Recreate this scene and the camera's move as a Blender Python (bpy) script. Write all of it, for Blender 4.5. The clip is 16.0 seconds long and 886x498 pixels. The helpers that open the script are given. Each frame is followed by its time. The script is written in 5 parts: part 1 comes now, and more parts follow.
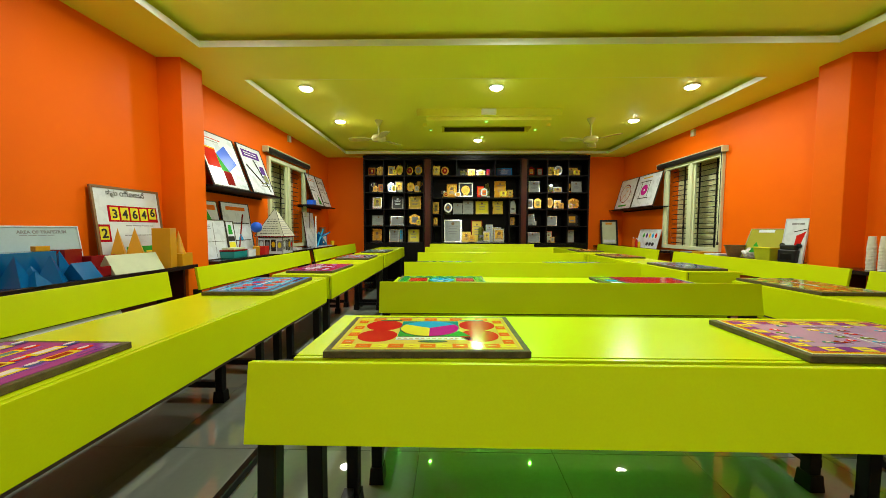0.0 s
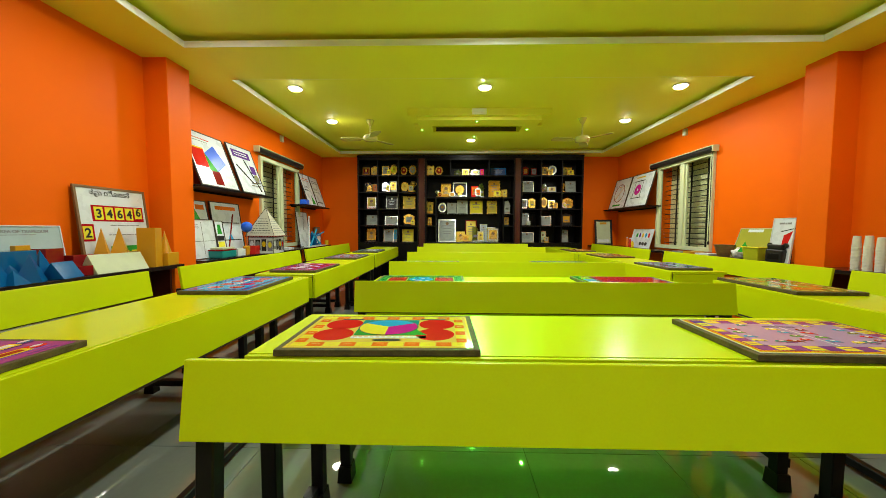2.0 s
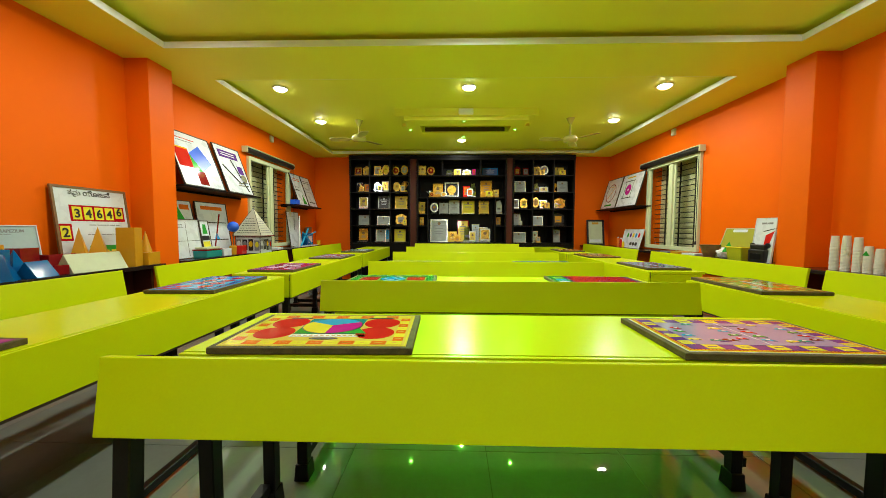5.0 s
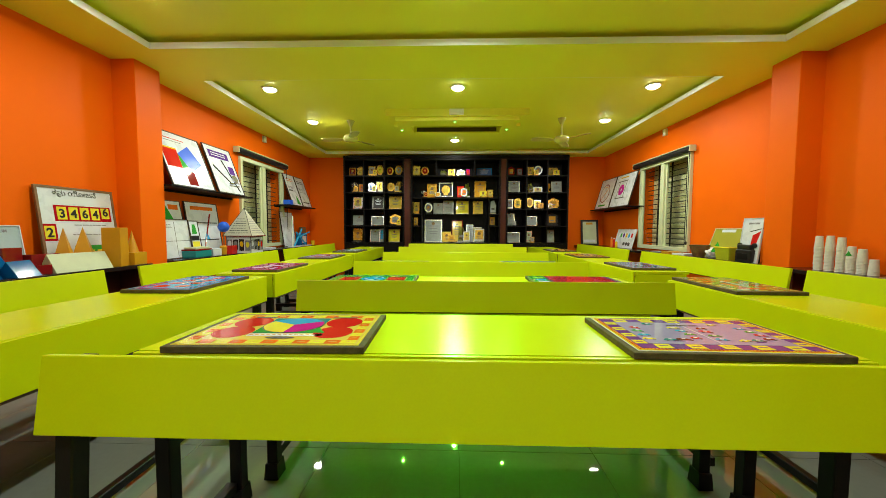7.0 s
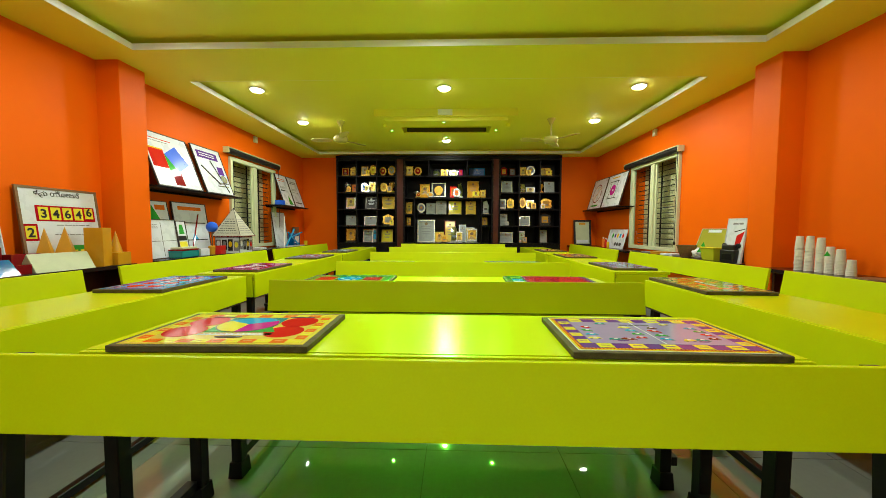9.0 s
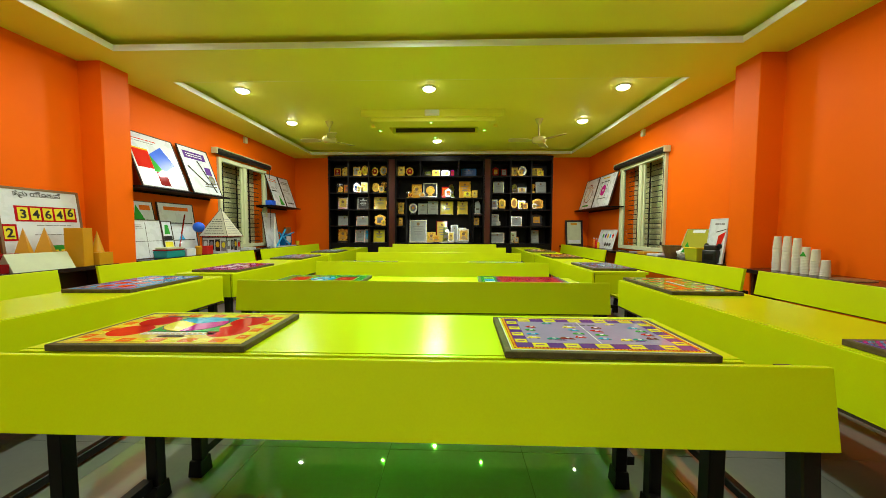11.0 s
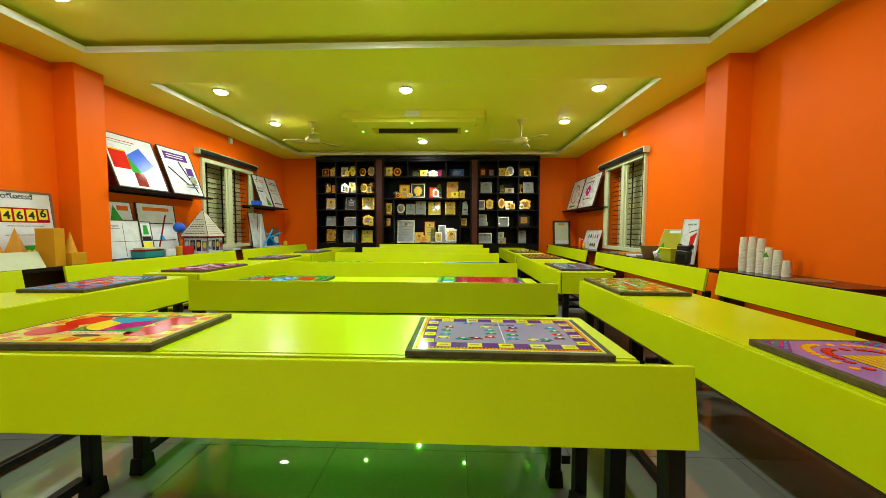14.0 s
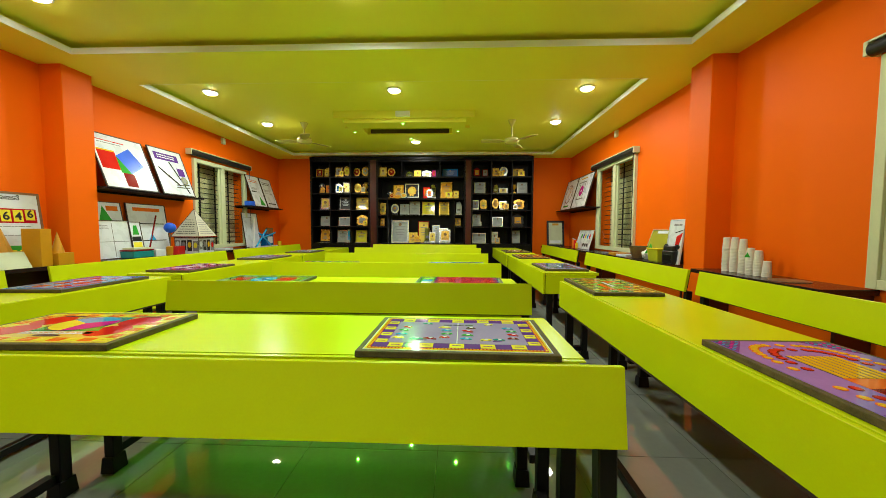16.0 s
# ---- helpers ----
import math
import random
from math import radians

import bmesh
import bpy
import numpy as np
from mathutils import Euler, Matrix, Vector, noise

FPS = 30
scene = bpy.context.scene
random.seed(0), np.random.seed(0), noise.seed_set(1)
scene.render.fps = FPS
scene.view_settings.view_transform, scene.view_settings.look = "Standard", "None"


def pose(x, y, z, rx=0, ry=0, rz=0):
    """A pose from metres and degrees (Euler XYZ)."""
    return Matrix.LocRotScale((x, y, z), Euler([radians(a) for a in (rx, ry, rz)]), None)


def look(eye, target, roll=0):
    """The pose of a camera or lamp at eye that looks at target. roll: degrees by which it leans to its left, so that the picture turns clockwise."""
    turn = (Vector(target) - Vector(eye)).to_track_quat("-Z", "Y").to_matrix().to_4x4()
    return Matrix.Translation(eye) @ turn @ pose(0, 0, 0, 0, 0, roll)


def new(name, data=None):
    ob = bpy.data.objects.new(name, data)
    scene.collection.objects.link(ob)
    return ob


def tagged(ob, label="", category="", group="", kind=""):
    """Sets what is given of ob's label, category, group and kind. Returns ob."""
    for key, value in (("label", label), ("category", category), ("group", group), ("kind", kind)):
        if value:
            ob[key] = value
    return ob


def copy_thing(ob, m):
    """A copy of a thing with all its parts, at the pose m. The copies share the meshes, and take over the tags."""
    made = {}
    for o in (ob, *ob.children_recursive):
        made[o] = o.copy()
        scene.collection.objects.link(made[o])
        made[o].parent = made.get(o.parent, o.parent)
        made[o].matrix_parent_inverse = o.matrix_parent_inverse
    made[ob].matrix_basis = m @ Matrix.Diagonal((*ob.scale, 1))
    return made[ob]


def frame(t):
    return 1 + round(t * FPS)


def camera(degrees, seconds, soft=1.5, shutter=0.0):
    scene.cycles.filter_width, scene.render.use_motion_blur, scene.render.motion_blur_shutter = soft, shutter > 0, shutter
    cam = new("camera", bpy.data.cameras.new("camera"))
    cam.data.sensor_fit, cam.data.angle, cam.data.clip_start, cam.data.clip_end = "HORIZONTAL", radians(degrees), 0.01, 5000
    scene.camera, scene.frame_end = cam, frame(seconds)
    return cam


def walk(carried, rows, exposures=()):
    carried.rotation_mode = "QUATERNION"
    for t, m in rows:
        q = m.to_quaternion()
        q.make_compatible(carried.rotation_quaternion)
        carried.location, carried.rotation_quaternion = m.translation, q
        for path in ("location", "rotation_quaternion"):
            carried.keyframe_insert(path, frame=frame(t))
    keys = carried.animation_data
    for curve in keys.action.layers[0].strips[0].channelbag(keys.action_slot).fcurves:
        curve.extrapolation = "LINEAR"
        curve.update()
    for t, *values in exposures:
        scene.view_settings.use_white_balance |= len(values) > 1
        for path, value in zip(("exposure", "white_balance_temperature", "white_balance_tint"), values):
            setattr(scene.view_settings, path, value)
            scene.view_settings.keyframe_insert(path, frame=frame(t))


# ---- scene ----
cam = camera(104.0, 16.0, soft=0.6)
PATH = [
    (0.0, (0.1554, 0.2006, 1.0744), (0.1149, 2.2006, 0.9600), 0.17),
    (0.5, (0.1871, 0.2003, 1.0739), (0.1451, 2.2003, 0.9592), 0.17),
    (1.0, (0.2201, 0.2001, 1.0735), (0.1766, 2.2001, 0.9586), 0.17),
    (1.5, (0.2532, 0.1998, 1.0730), (0.2082, 2.1998, 0.9580), 0.17),
    (2.0, (0.2856, 0.1995, 1.0726), (0.2393, 2.1995, 0.9575), 0.17),
    (2.5, (0.3170, 0.1992, 1.0722), (0.2694, 2.1992, 0.9571), 0.18),
    (3.0, (0.3474, 0.1988, 1.0719), (0.2985, 2.1988, 0.9568), 0.18),
    (3.5, (0.3769, 0.1985, 1.0715), (0.3268, 2.1985, 0.9565), 0.18),
    (6.0, (0.5240, 0.1963, 1.0705), (0.4684, 2.1963, 0.9564), 0.19),
    (6.5, (0.5559, 0.1958, 1.0704), (0.4993, 2.1958, 0.9565), 0.19),
    (7.0, (0.5893, 0.1953, 1.0703), (0.5317, 2.1953, 0.9568), 0.19),
    (7.5, (0.6243, 0.1947, 1.0703), (0.5657, 2.1947, 0.9571), 0.19),
    (8.0, (0.6610, 0.1942, 1.0704), (0.6014, 2.1942, 0.9574), 0.20),
    (8.5, (0.6992, 0.1936, 1.0705), (0.6387, 2.1936, 0.9578), 0.20),
    (9.0, (0.7390, 0.1930, 1.0706), (0.6776, 2.1930, 0.9582), 0.20),
    (9.2, (0.7553, 0.1928, 1.0707), (0.6935, 2.1928, 0.9584), 0.20),
    (11.5, (0.9535, 0.1897, 1.0722), (0.8871, 2.1897, 0.9611), 0.21),
    (12.0, (0.9976, 0.1890, 1.0727), (0.9302, 2.1890, 0.9618), 0.21),
    (12.5, (1.0413, 0.1882, 1.0733), (0.9729, 2.1882, 0.9625), 0.21),
    (13.0, (1.0844, 0.1874, 1.0739), (1.0149, 2.1874, 0.9633), 0.21),
    (13.5, (1.1263, 0.1866, 1.0747), (1.0557, 2.1866, 0.9641), 0.21),
    (14.0, (1.1667, 0.1858, 1.0754), (1.0949, 2.1858, 0.9649), 0.22),
    (14.5, (1.2050, 0.1850, 1.0763), (1.1320, 2.1850, 0.9657), 0.22),
    (15.0, (1.2405, 0.1841, 1.0772), (1.1663, 2.1841, 0.9665), 0.22),
    (15.5, (1.2723, 0.1833, 1.0782), (1.1969, 2.1833, 0.9674), 0.22),
    (16.0, (1.2996, 0.1824, 1.0793), (1.2228, 2.1824, 0.9683), 0.22),
]
walk(cam, [(t, look(eye, target, roll)) for t, eye, target, roll in PATH])

# ---- light ----
world = bpy.data.worlds.new("world")
scene.world = world
world.use_nodes = True
world.node_tree.nodes["Background"].inputs[0].default_value = (0.02, 0.025, 0.035, 1)
world.node_tree.nodes["Background"].inputs[1].default_value = 0.3
scene.view_settings.exposure = 0.0
LAMP_WATTS = 12.2
GREEN_WATTS = 5.0

# ---- plan of the room, in metres ----
WL, WR = -2.25, 3.50          # side walls
WB, WF = 7.02, -1.90          # wall behind the trophy shelves, wall behind the camera
CEIL, TRAY = 2.47, 2.56       # border of the false ceiling, sunk trays
TX0, TX1 = -1.79, 3.05        # trays, across
TRAYS = [(-1.60, 2.92), (3.50, 6.70)]
FZ = 0.07                     # top of the floor tiles


# ---- small builders ----
def B():
    return bmesh.new()


def box(bm, x0, x1, y0, y1, z0, z1, m=None):
    r = bmesh.ops.create_cube(bm, size=1)
    t = Matrix.Translation(((x0 + x1) / 2, (y0 + y1) / 2, (z0 + z1) / 2)) @ Matrix.Diagonal((abs(x1 - x0), abs(y1 - y0), abs(z1 - z0), 1))
    bmesh.ops.transform(bm, matrix=(m @ t) if m else t, verts=r["verts"])
    return r["verts"]


def rod(bm, a, b, r0, r1=None, n=12):
    a, b = Vector(a), Vector(b)
    d = b - a
    r = bmesh.ops.create_cone(bm, cap_ends=True, segments=n, radius1=r0, radius2=r0 if r1 is None else r1, depth=d.length)
    m = Matrix.Translation((a + b) / 2) @ d.to_track_quat("Z", "Y").to_matrix().to_4x4()
    bmesh.ops.transform(bm, matrix=m, verts=r["verts"])
    return r["verts"]


def lathe(bm, prof, n=24, m=None):
    """A turned body from (radius, height) pairs."""
    rings = []
    for r, z in prof:
        rings.append([bm.verts.new((r * math.cos(2 * math.pi * k / n), r * math.sin(2 * math.pi * k / n), z)) for k in range(n)])
    for a, b in zip(rings, rings[1:]):
        for k in range(n):
            bm.faces.new((a[k], a[(k + 1) % n], b[(k + 1) % n], b[k]))
    bm.faces.new(rings[0][::-1])
    bm.faces.new(rings[-1])
    if m:
        bmesh.ops.transform(bm, matrix=m, verts=[v for ring in rings for v in ring])


def prism(bm, pts, z0, z1, m=None):
    """A flat outline in x and y, drawn up from z0 to z1."""
    lo = [bm.verts.new((x, y, z0)) for x, y in pts]
    hi = [bm.verts.new((x, y, z1)) for x, y in pts]
    n = len(pts)
    bm.faces.new(lo[::-1])
    bm.faces.new(hi)
    for k in range(n):
        bm.faces.new((lo[k], lo[(k + 1) % n], hi[(k + 1) % n], hi[k]))
    if m:
        bmesh.ops.transform(bm, matrix=m, verts=lo + hi)


def disc(r, n=28, cx=0.0, cy=0.0, ry=None, a0=0.0, a1=360.0):
    ry = r if ry is None else ry
    full = abs(a1 - a0) >= 359.9
    k = n if full else n + 1
    pts = [(cx + r * math.cos(radians(a0 + (a1 - a0) * i / n)), cy + ry * math.sin(radians(a0 + (a1 - a0) * i / n))) for i in range(k)]
    return pts if full else pts + [(cx, cy)]


def soft(bm, w=0.002, seg=2):
    bmesh.ops.bevel(bm, geom=[e for e in bm.edges if len(e.link_faces) == 2 and e.calc_face_angle(0) > 0.6], offset=w, segments=seg, affect="EDGES", profile=0.6)
    return bm


def part(name, bm, material, parent=None, label="", m=None, smooth=False):
    me = bpy.data.meshes.new(name)
    bmesh.ops.recalc_face_normals(bm, faces=bm.faces)
    bm.to_mesh(me)
    bm.free()
    me.materials.append(material)
    if smooth:
        for p in me.polygons:
            p.use_smooth = True
    ob = new(name, me)
    if parent:
        ob.parent = parent
    if m is not None:
        ob.matrix_basis = m
    if label:
        ob["label"] = label
    return ob


def thing(name, m=None, label="", category="", group="", kind=""):
    ob = new(name)
    ob.empty_display_size = 0.05
    if m is not None:
        ob.matrix_basis = m
    return tagged(ob, label, category, group, kind)


def solid(name, bm, material, label="", category="", group="", kind="", m=None, smooth=False):
    return tagged(part(name, bm, material, None, "", m, smooth), label, category, group, kind)


# ---- materials ----
def mat(name, rgb, rough=0.5, metal=0.0, vary=0.08, scale=6.0, fine=90.0, bump=0.05, coat=0.0, stretch=None, piece=0.0, spec=0.5):
    """A surface with two sizes of variation in its colour, its gloss and its relief."""
    mt = bpy.data.materials.new(name)
    mt.use_nodes = True
    nt = mt.node_tree
    bs = nt.nodes["Principled BSDF"]
    bs.inputs["Metallic"].default_value = metal
    bs.inputs["Coat Weight"].default_value = coat
    bs.inputs["Coat Roughness"].default_value = 0.08
    bs.inputs["Specular IOR Level"].default_value = spec
    tc = nt.nodes.new("ShaderNodeTexCoord")
    src = tc.outputs["Object"]
    if stretch:
        mp = nt.nodes.new("ShaderNodeMapping")
        mp.inputs["Scale"].default_value = stretch
        nt.links.new(src, mp.inputs["Vector"])
        src = mp.outputs["Vector"]
    n1 = nt.nodes.new("ShaderNodeTexNoise")
    n1.inputs["Scale"].default_value, n1.inputs["Detail"].default_value = scale, 5
    n2 = nt.nodes.new("ShaderNodeTexNoise")
    n2.inputs["Scale"].default_value, n2.inputs["Detail"].default_value = fine, 3
    nt.links.new(src, n1.inputs["Vector"])
    nt.links.new(src, n2.inputs["Vector"])
    mix = nt.nodes.new("ShaderNodeMath")
    mix.operation = "MULTIPLY_ADD"
    nt.links.new(n1.outputs["Fac"], mix.inputs[0])
    mix.inputs[1].default_value = 0.7
    half = nt.nodes.new("ShaderNodeMath")
    half.operation = "MULTIPLY"
    nt.links.new(n2.outputs["Fac"], half.inputs[0])
    half.inputs[1].default_value = 0.3
    nt.links.new(half.outputs[0], mix.inputs[2])
    ramp = nt.nodes.new("ShaderNodeValToRGB")
    ramp.color_ramp.elements[0].position, ramp.color_ramp.elements[1].position = 0.3, 0.7
    ramp.color_ramp.elements[0].color = (*[c * (1 - vary) for c in rgb], 1)
    ramp.color_ramp.elements[1].color = (*[min(1, c * (1 + vary)) for c in rgb], 1)
    nt.links.new(mix.outputs[0], ramp.inputs["Fac"])
    col = ramp.outputs["Color"]
    if piece:
        oi = nt.nodes.new("ShaderNodeObjectInfo")
        mr = nt.nodes.new("ShaderNodeMapRange")
        mr.inputs["To Min"].default_value, mr.inputs["To Max"].default_value = 1 - piece, 1 + piece
        nt.links.new(oi.outputs["Random"], mr.inputs["Value"])
        hs = nt.nodes.new("ShaderNodeHueSaturation")
        nt.links.new(mr.outputs[0], hs.inputs["Value"])
        nt.links.new(col, hs.inputs["Color"])
        col = hs.outputs["Color"]
    nt.links.new(col, bs.inputs["Base Color"])
    rr = nt.nodes.new("ShaderNodeMapRange")
    rr.inputs["To Min"].default_value, rr.inputs["To Max"].default_value = max(0.02, rough * 0.8), min(1, rough * 1.2)
    nt.links.new(n1.outputs["Fac"], rr.inputs["Value"])
    nt.links.new(rr.outputs[0], bs.inputs["Roughness"])
    if bump:
        bp = nt.nodes.new("ShaderNodeBump")
        bp.inputs["Strength"].default_value, bp.inputs["Distance"].default_value = bump, 0.002
        nt.links.new(n2.outputs["Fac"], bp.inputs["Height"])
        nt.links.new(bp.outputs["Normal"], bs.inputs["Normal"])
    return mt


def glow(name, rgb, power):
    mt = bpy.data.materials.new(name)
    mt.use_nodes = True
    bs = mt.node_tree.nodes["Principled BSDF"]
    bs.inputs["Base Color"].default_value = (0.8, 0.8, 0.8, 1)
    bs.inputs["Emission Color"].default_value = (*rgb, 1)
    bs.inputs["Emission Strength"].default_value = power
    return mt


def glass_mat(name, rgb=(0.93, 0.97, 0.95), gloss=0.08):
    """A thin pane: mostly clear, with a faint mirror sheen."""
    mt = bpy.data.materials.new(name)
    mt.use_nodes = True
    nt = mt.node_tree
    nt.nodes.remove(nt.nodes["Principled BSDF"])
    tr = nt.nodes.new("ShaderNodeBsdfTransparent")
    tr.inputs["Color"].default_value = (*rgb, 1)
    gl = nt.nodes.new("ShaderNodeBsdfGlossy")
    gl.inputs["Roughness"].default_value = 0.03
    mx = nt.nodes.new("ShaderNodeMixShader")
    mx.inputs["Fac"].default_value = gloss
    nt.links.new(tr.outputs[0], mx.inputs[1])
    nt.links.new(gl.outputs[0], mx.inputs[2])
    nt.links.new(mx.outputs[0], nt.nodes["Material Output"].inputs["Surface"])
    return mt


ORANGE = mat("orange_wall_paint", (0.90, 0.145, 0.002), 0.5, vary=0.05, scale=1.6, fine=140, bump=0.10, spec=0.10)
CREAMWALL = mat("cream_wall_paint", (0.74, 0.74, 0.45), 0.5, vary=0.04, scale=2, fine=120, bump=0.08)
CEILING = mat("lime_ceiling_paint", (0.80, 0.80, 0.105), 0.55, vary=0.03, scale=1.2, fine=120, bump=0.06, spec=0.2)
RIM = mat("white_rim_paint", (0.80, 0.84, 0.84), 0.45, vary=0.04, scale=4)
LIME = mat("lime_laminate", (0.60, 0.74, 0.003), 0.24, vary=0.05, scale=2.5, fine=220, bump=0.03, spec=0.27)
EDGE = mat("dark_laminate_edge", (0.045, 0.028, 0.02), 0.4, vary=0.2, scale=20)
BLACKMETAL = mat("black_painted_steel", (0.006, 0.0055, 0.006), 0.42, vary=0.25, scale=14, fine=160, bump=0.08, spec=0.25)
GROUT = mat("dark_tile_joint", (0.11, 0.10, 0.09), 0.7)
TILE = mat("polished_vitrified_tile", (0.215, 0.235, 0.205), 0.012, vary=0.08, scale=2.2, fine=40, bump=0.0, piece=0.03)
BLACKSHELF = mat("black_brown_laminate", (0.0025, 0.0016, 0.002), 0.45, vary=0.3, scale=5, fine=60, bump=0.03, spec=0.16)
MAROON = mat("maroon_laminate", (0.065, 0.009, 0.006), 0.3, vary=0.2, scale=3, fine=50)
COUNTER = mat("dark_brown_counter_laminate", (0.022, 0.012, 0.010), 0.22, vary=0.3, scale=4, fine=70)
CREAM = mat("cream_window_frame_paint", (0.62, 0.66, 0.42), 0.35, vary=0.05, scale=8)
FANPAINT = mat("cream_fan_enamel", (0.62, 0.58, 0.24), 0.25, vary=0.04, scale=10)
WHITEPLASTIC = mat("white_plastic", (0.78, 0.80, 0.78), 0.35, vary=0.04, scale=12)
PAPER = mat("white_printed_paper", (0.70, 0.76, 0.82), 0.28, vary=0.03, scale=9, coat=0.3)
GOLD = mat("gold_lacquered_metal", (0.72, 0.43, 0.07), 0.28, metal=0.75, vary=0.15, scale=25, fine=120)
SILVER = mat("silver_metal", (0.66, 0.68, 0.70), 0.25, metal=0.85, vary=0.12, scale=25)
GLASS = glass_mat("clear_glass", gloss=0.035)


def paint(name, rgb, rough=0.07, spec=0.35, **k):
    return mat(name, rgb, rough, vary=0.07, scale=12, fine=120, spec=spec, **k)


RED = paint("red_paint", (0.62, 0.02, 0.015))
CRIMSON = paint("crimson_print", (0.42, 0.008, 0.02))
DARKRED = paint("dark_red_paint", (0.24, 0.010, 0.012))
YELLOW = paint("yellow_paint", (0.80, 0.52, 0.02))
OCHRE = paint("ochre_wood_paint", (0.62, 0.30, 0.012), 0.3)
PALEGREEN = paint("pale_green_paint", (0.55, 0.62, 0.42), 0.5)
BLUE = paint("blue_paint", (0.004, 0.115, 0.33), 0.10)
SKYBLUE = paint("sky_blue_print", (0.03, 0.38, 0.72))
BRIGHTBLUE = paint("bright_blue_plastic", (0.02, 0.12, 0.75), 0.3)
GREEN = paint("green_print", (0.04, 0.36, 0.05))
PURPLE = paint("purple_print", (0.13, 0.05, 0.30))
LAVENDER = paint("lavender_print", (0.36, 0.31, 0.56))
VIOLET = paint("violet_print", (0.30, 0.11, 0.52))
LILAC = paint("lilac_print", (0.27, 0.19, 0.60))
LILACPINK = paint("pink_lilac_print", (0.26, 0.05, 0.30))
MAGENTA = paint("magenta_print", (0.55, 0.02, 0.30))
ORANGEPRINT = paint("orange_print", (0.80, 0.18, 0.02))
OLIVEPRINT = paint("olive_print", (0.30, 0.30, 0.05))
NAVYPRINT = paint("slate_print", (0.12, 0.15, 0.24))
LIMEPRINT = paint("lime_print", (0.30, 0.55, 0.06))
LEMON = paint("lemon_print", (0.80, 0.72, 0.05))
SAND = paint("sand_print", (0.72, 0.55, 0.10))
BLACK = paint("black_print", (0.015, 0.015, 0.015), 0.4)
GREYTEXT = paint("grey_print", (0.22, 0.22, 0.24), 0.5)
TEAL = paint("teal_print", (0.02, 0.26, 0.26))
WOODFRAME = mat("brown_wood_frame", (0.20, 0.11, 0.04), 0.45, vary=0.25, scale=6, fine=60, stretch=(1, 12, 12))
BOARDEDGE = mat("raw_fibreboard_edge", (0.105, 0.085, 0.032), 0.7, vary=0.45, scale=38, fine=260, bump=0.35, spec=0.2)
LENS = glow("lamp_diffuser", (0.98, 1.0, 0.92), 60.0)
GREENLENS = glow("green_lamp_lens", (0.10, 1.0, 0.08), 25.0)

# ---- room shell ----
def wall_with_holes(name, x0, x1, holes, label):
    """A side wall along y, from floor to slab, with openings (y0, y1, z0, z1) right through it."""
    bm = B()
    y = WF
    for a, b, lo, hi in holes:
        box(bm, x0, x1, y, a, 0, 2.9)
        box(bm, x0, x1, a, b, 0, lo)
        box(bm, x0, x1, a, b, hi, 2.9)
        y = b
    box(bm, x0, x1, y, WB, 0, 2.9)
    bmesh.ops.remove_doubles(bm, verts=bm.verts, dist=1e-4)
    return solid(name, bm, ORANGE, label, "wall", kind="structure")


WIN_L = [(4.74, 5.90, 0.80, 2.03)]
WIN_R = [(0.90, 2.09, 0.78, 1.98), (4.53, 5.68, 0.80, 2.03)]
wall_with_holes("wall_west", WL - 0.23, WL, WIN_L, "smooth orange painted plaster wall with window")
wall_with_holes("wall_east", WR, WR + 0.23, WIN_R, "smooth orange painted plaster wall with windows")
bm = B(); box(bm, WL - 0.23, WR + 0.23, WB, WB + 0.2, 0, 2.9)
solid("wall_north", bm, ORANGE, "orange painted wall behind the trophy shelves", "wall", kind="structure")
bm = B(); box(bm, WL - 0.23, WR + 0.23, WF - 0.2, WF, 0, 2.9)
solid("wall_south", bm, CREAMWALL, "plain cream painted end wall", "wall", kind="structure")
for x0, x1 in ((WL, -2.05), (3.315, WR)):
    bm = B(); box(bm, x0 - 0.01, x1 + 0.01 if x1 == WR else x1, 3.06, 3.31, 0, 2.52)
    solid("pillar", soft(bm, 0.006), ORANGE, "orange painted square pillar against the wall", "pillar", kind="structure")

# false ceiling: border slab with openings, sunk trays above
bm = B()
ys = [WF, TRAYS[0][0], TRAYS[0][1], TRAYS[1][0], TRAYS[1][1], WB]
for k in range(5):
    if k % 2 == 0:
        box(bm, WL, WR, ys[k], ys[k + 1], CEIL, CEIL + 0.030)
    else:
        box(bm, WL, TX0, ys[k], ys[k + 1], CEIL, CEIL + 0.030)
        box(bm, TX1, WR, ys[k], ys[k + 1], CEIL, CEIL + 0.030)
bmesh.ops.remove_doubles(bm, verts=bm.verts, dist=1e-4)
solid("ceiling", bm, CEILING, "lime tinted false ceiling border with sunk trays", "ceiling", kind="structure")
bm = B(); box(bm, WL, WR, WF, WB, TRAY, TRAY + 0.05)
solid("ceiling_tray", bm, CEILING, "sunk lime tinted ceiling tray surface", "ceiling", kind="structure")
for y0, y1 in TRAYS:
    for a, b, c, d in ((TX0 - 0.10, TX0 - 0.07, y0 - 0.1, y1 + 0.1), (TX1 + 0.07, TX1 + 0.10, y0 - 0.1, y1 + 0.1), (TX0 - 0.07, TX1 + 0.07, y0 - 0.10, y0 - 0.07), (TX0 - 0.07, TX1 + 0.07, y1 + 0.07, y1 + 0.10)):
        bm = B(); box(bm, a, b, c, d, CEIL + 0.03, TRAY)
        solid("ceiling_step", bm, CEILING, "lime tinted upright face of the ceiling tray", "trim", kind="structure")
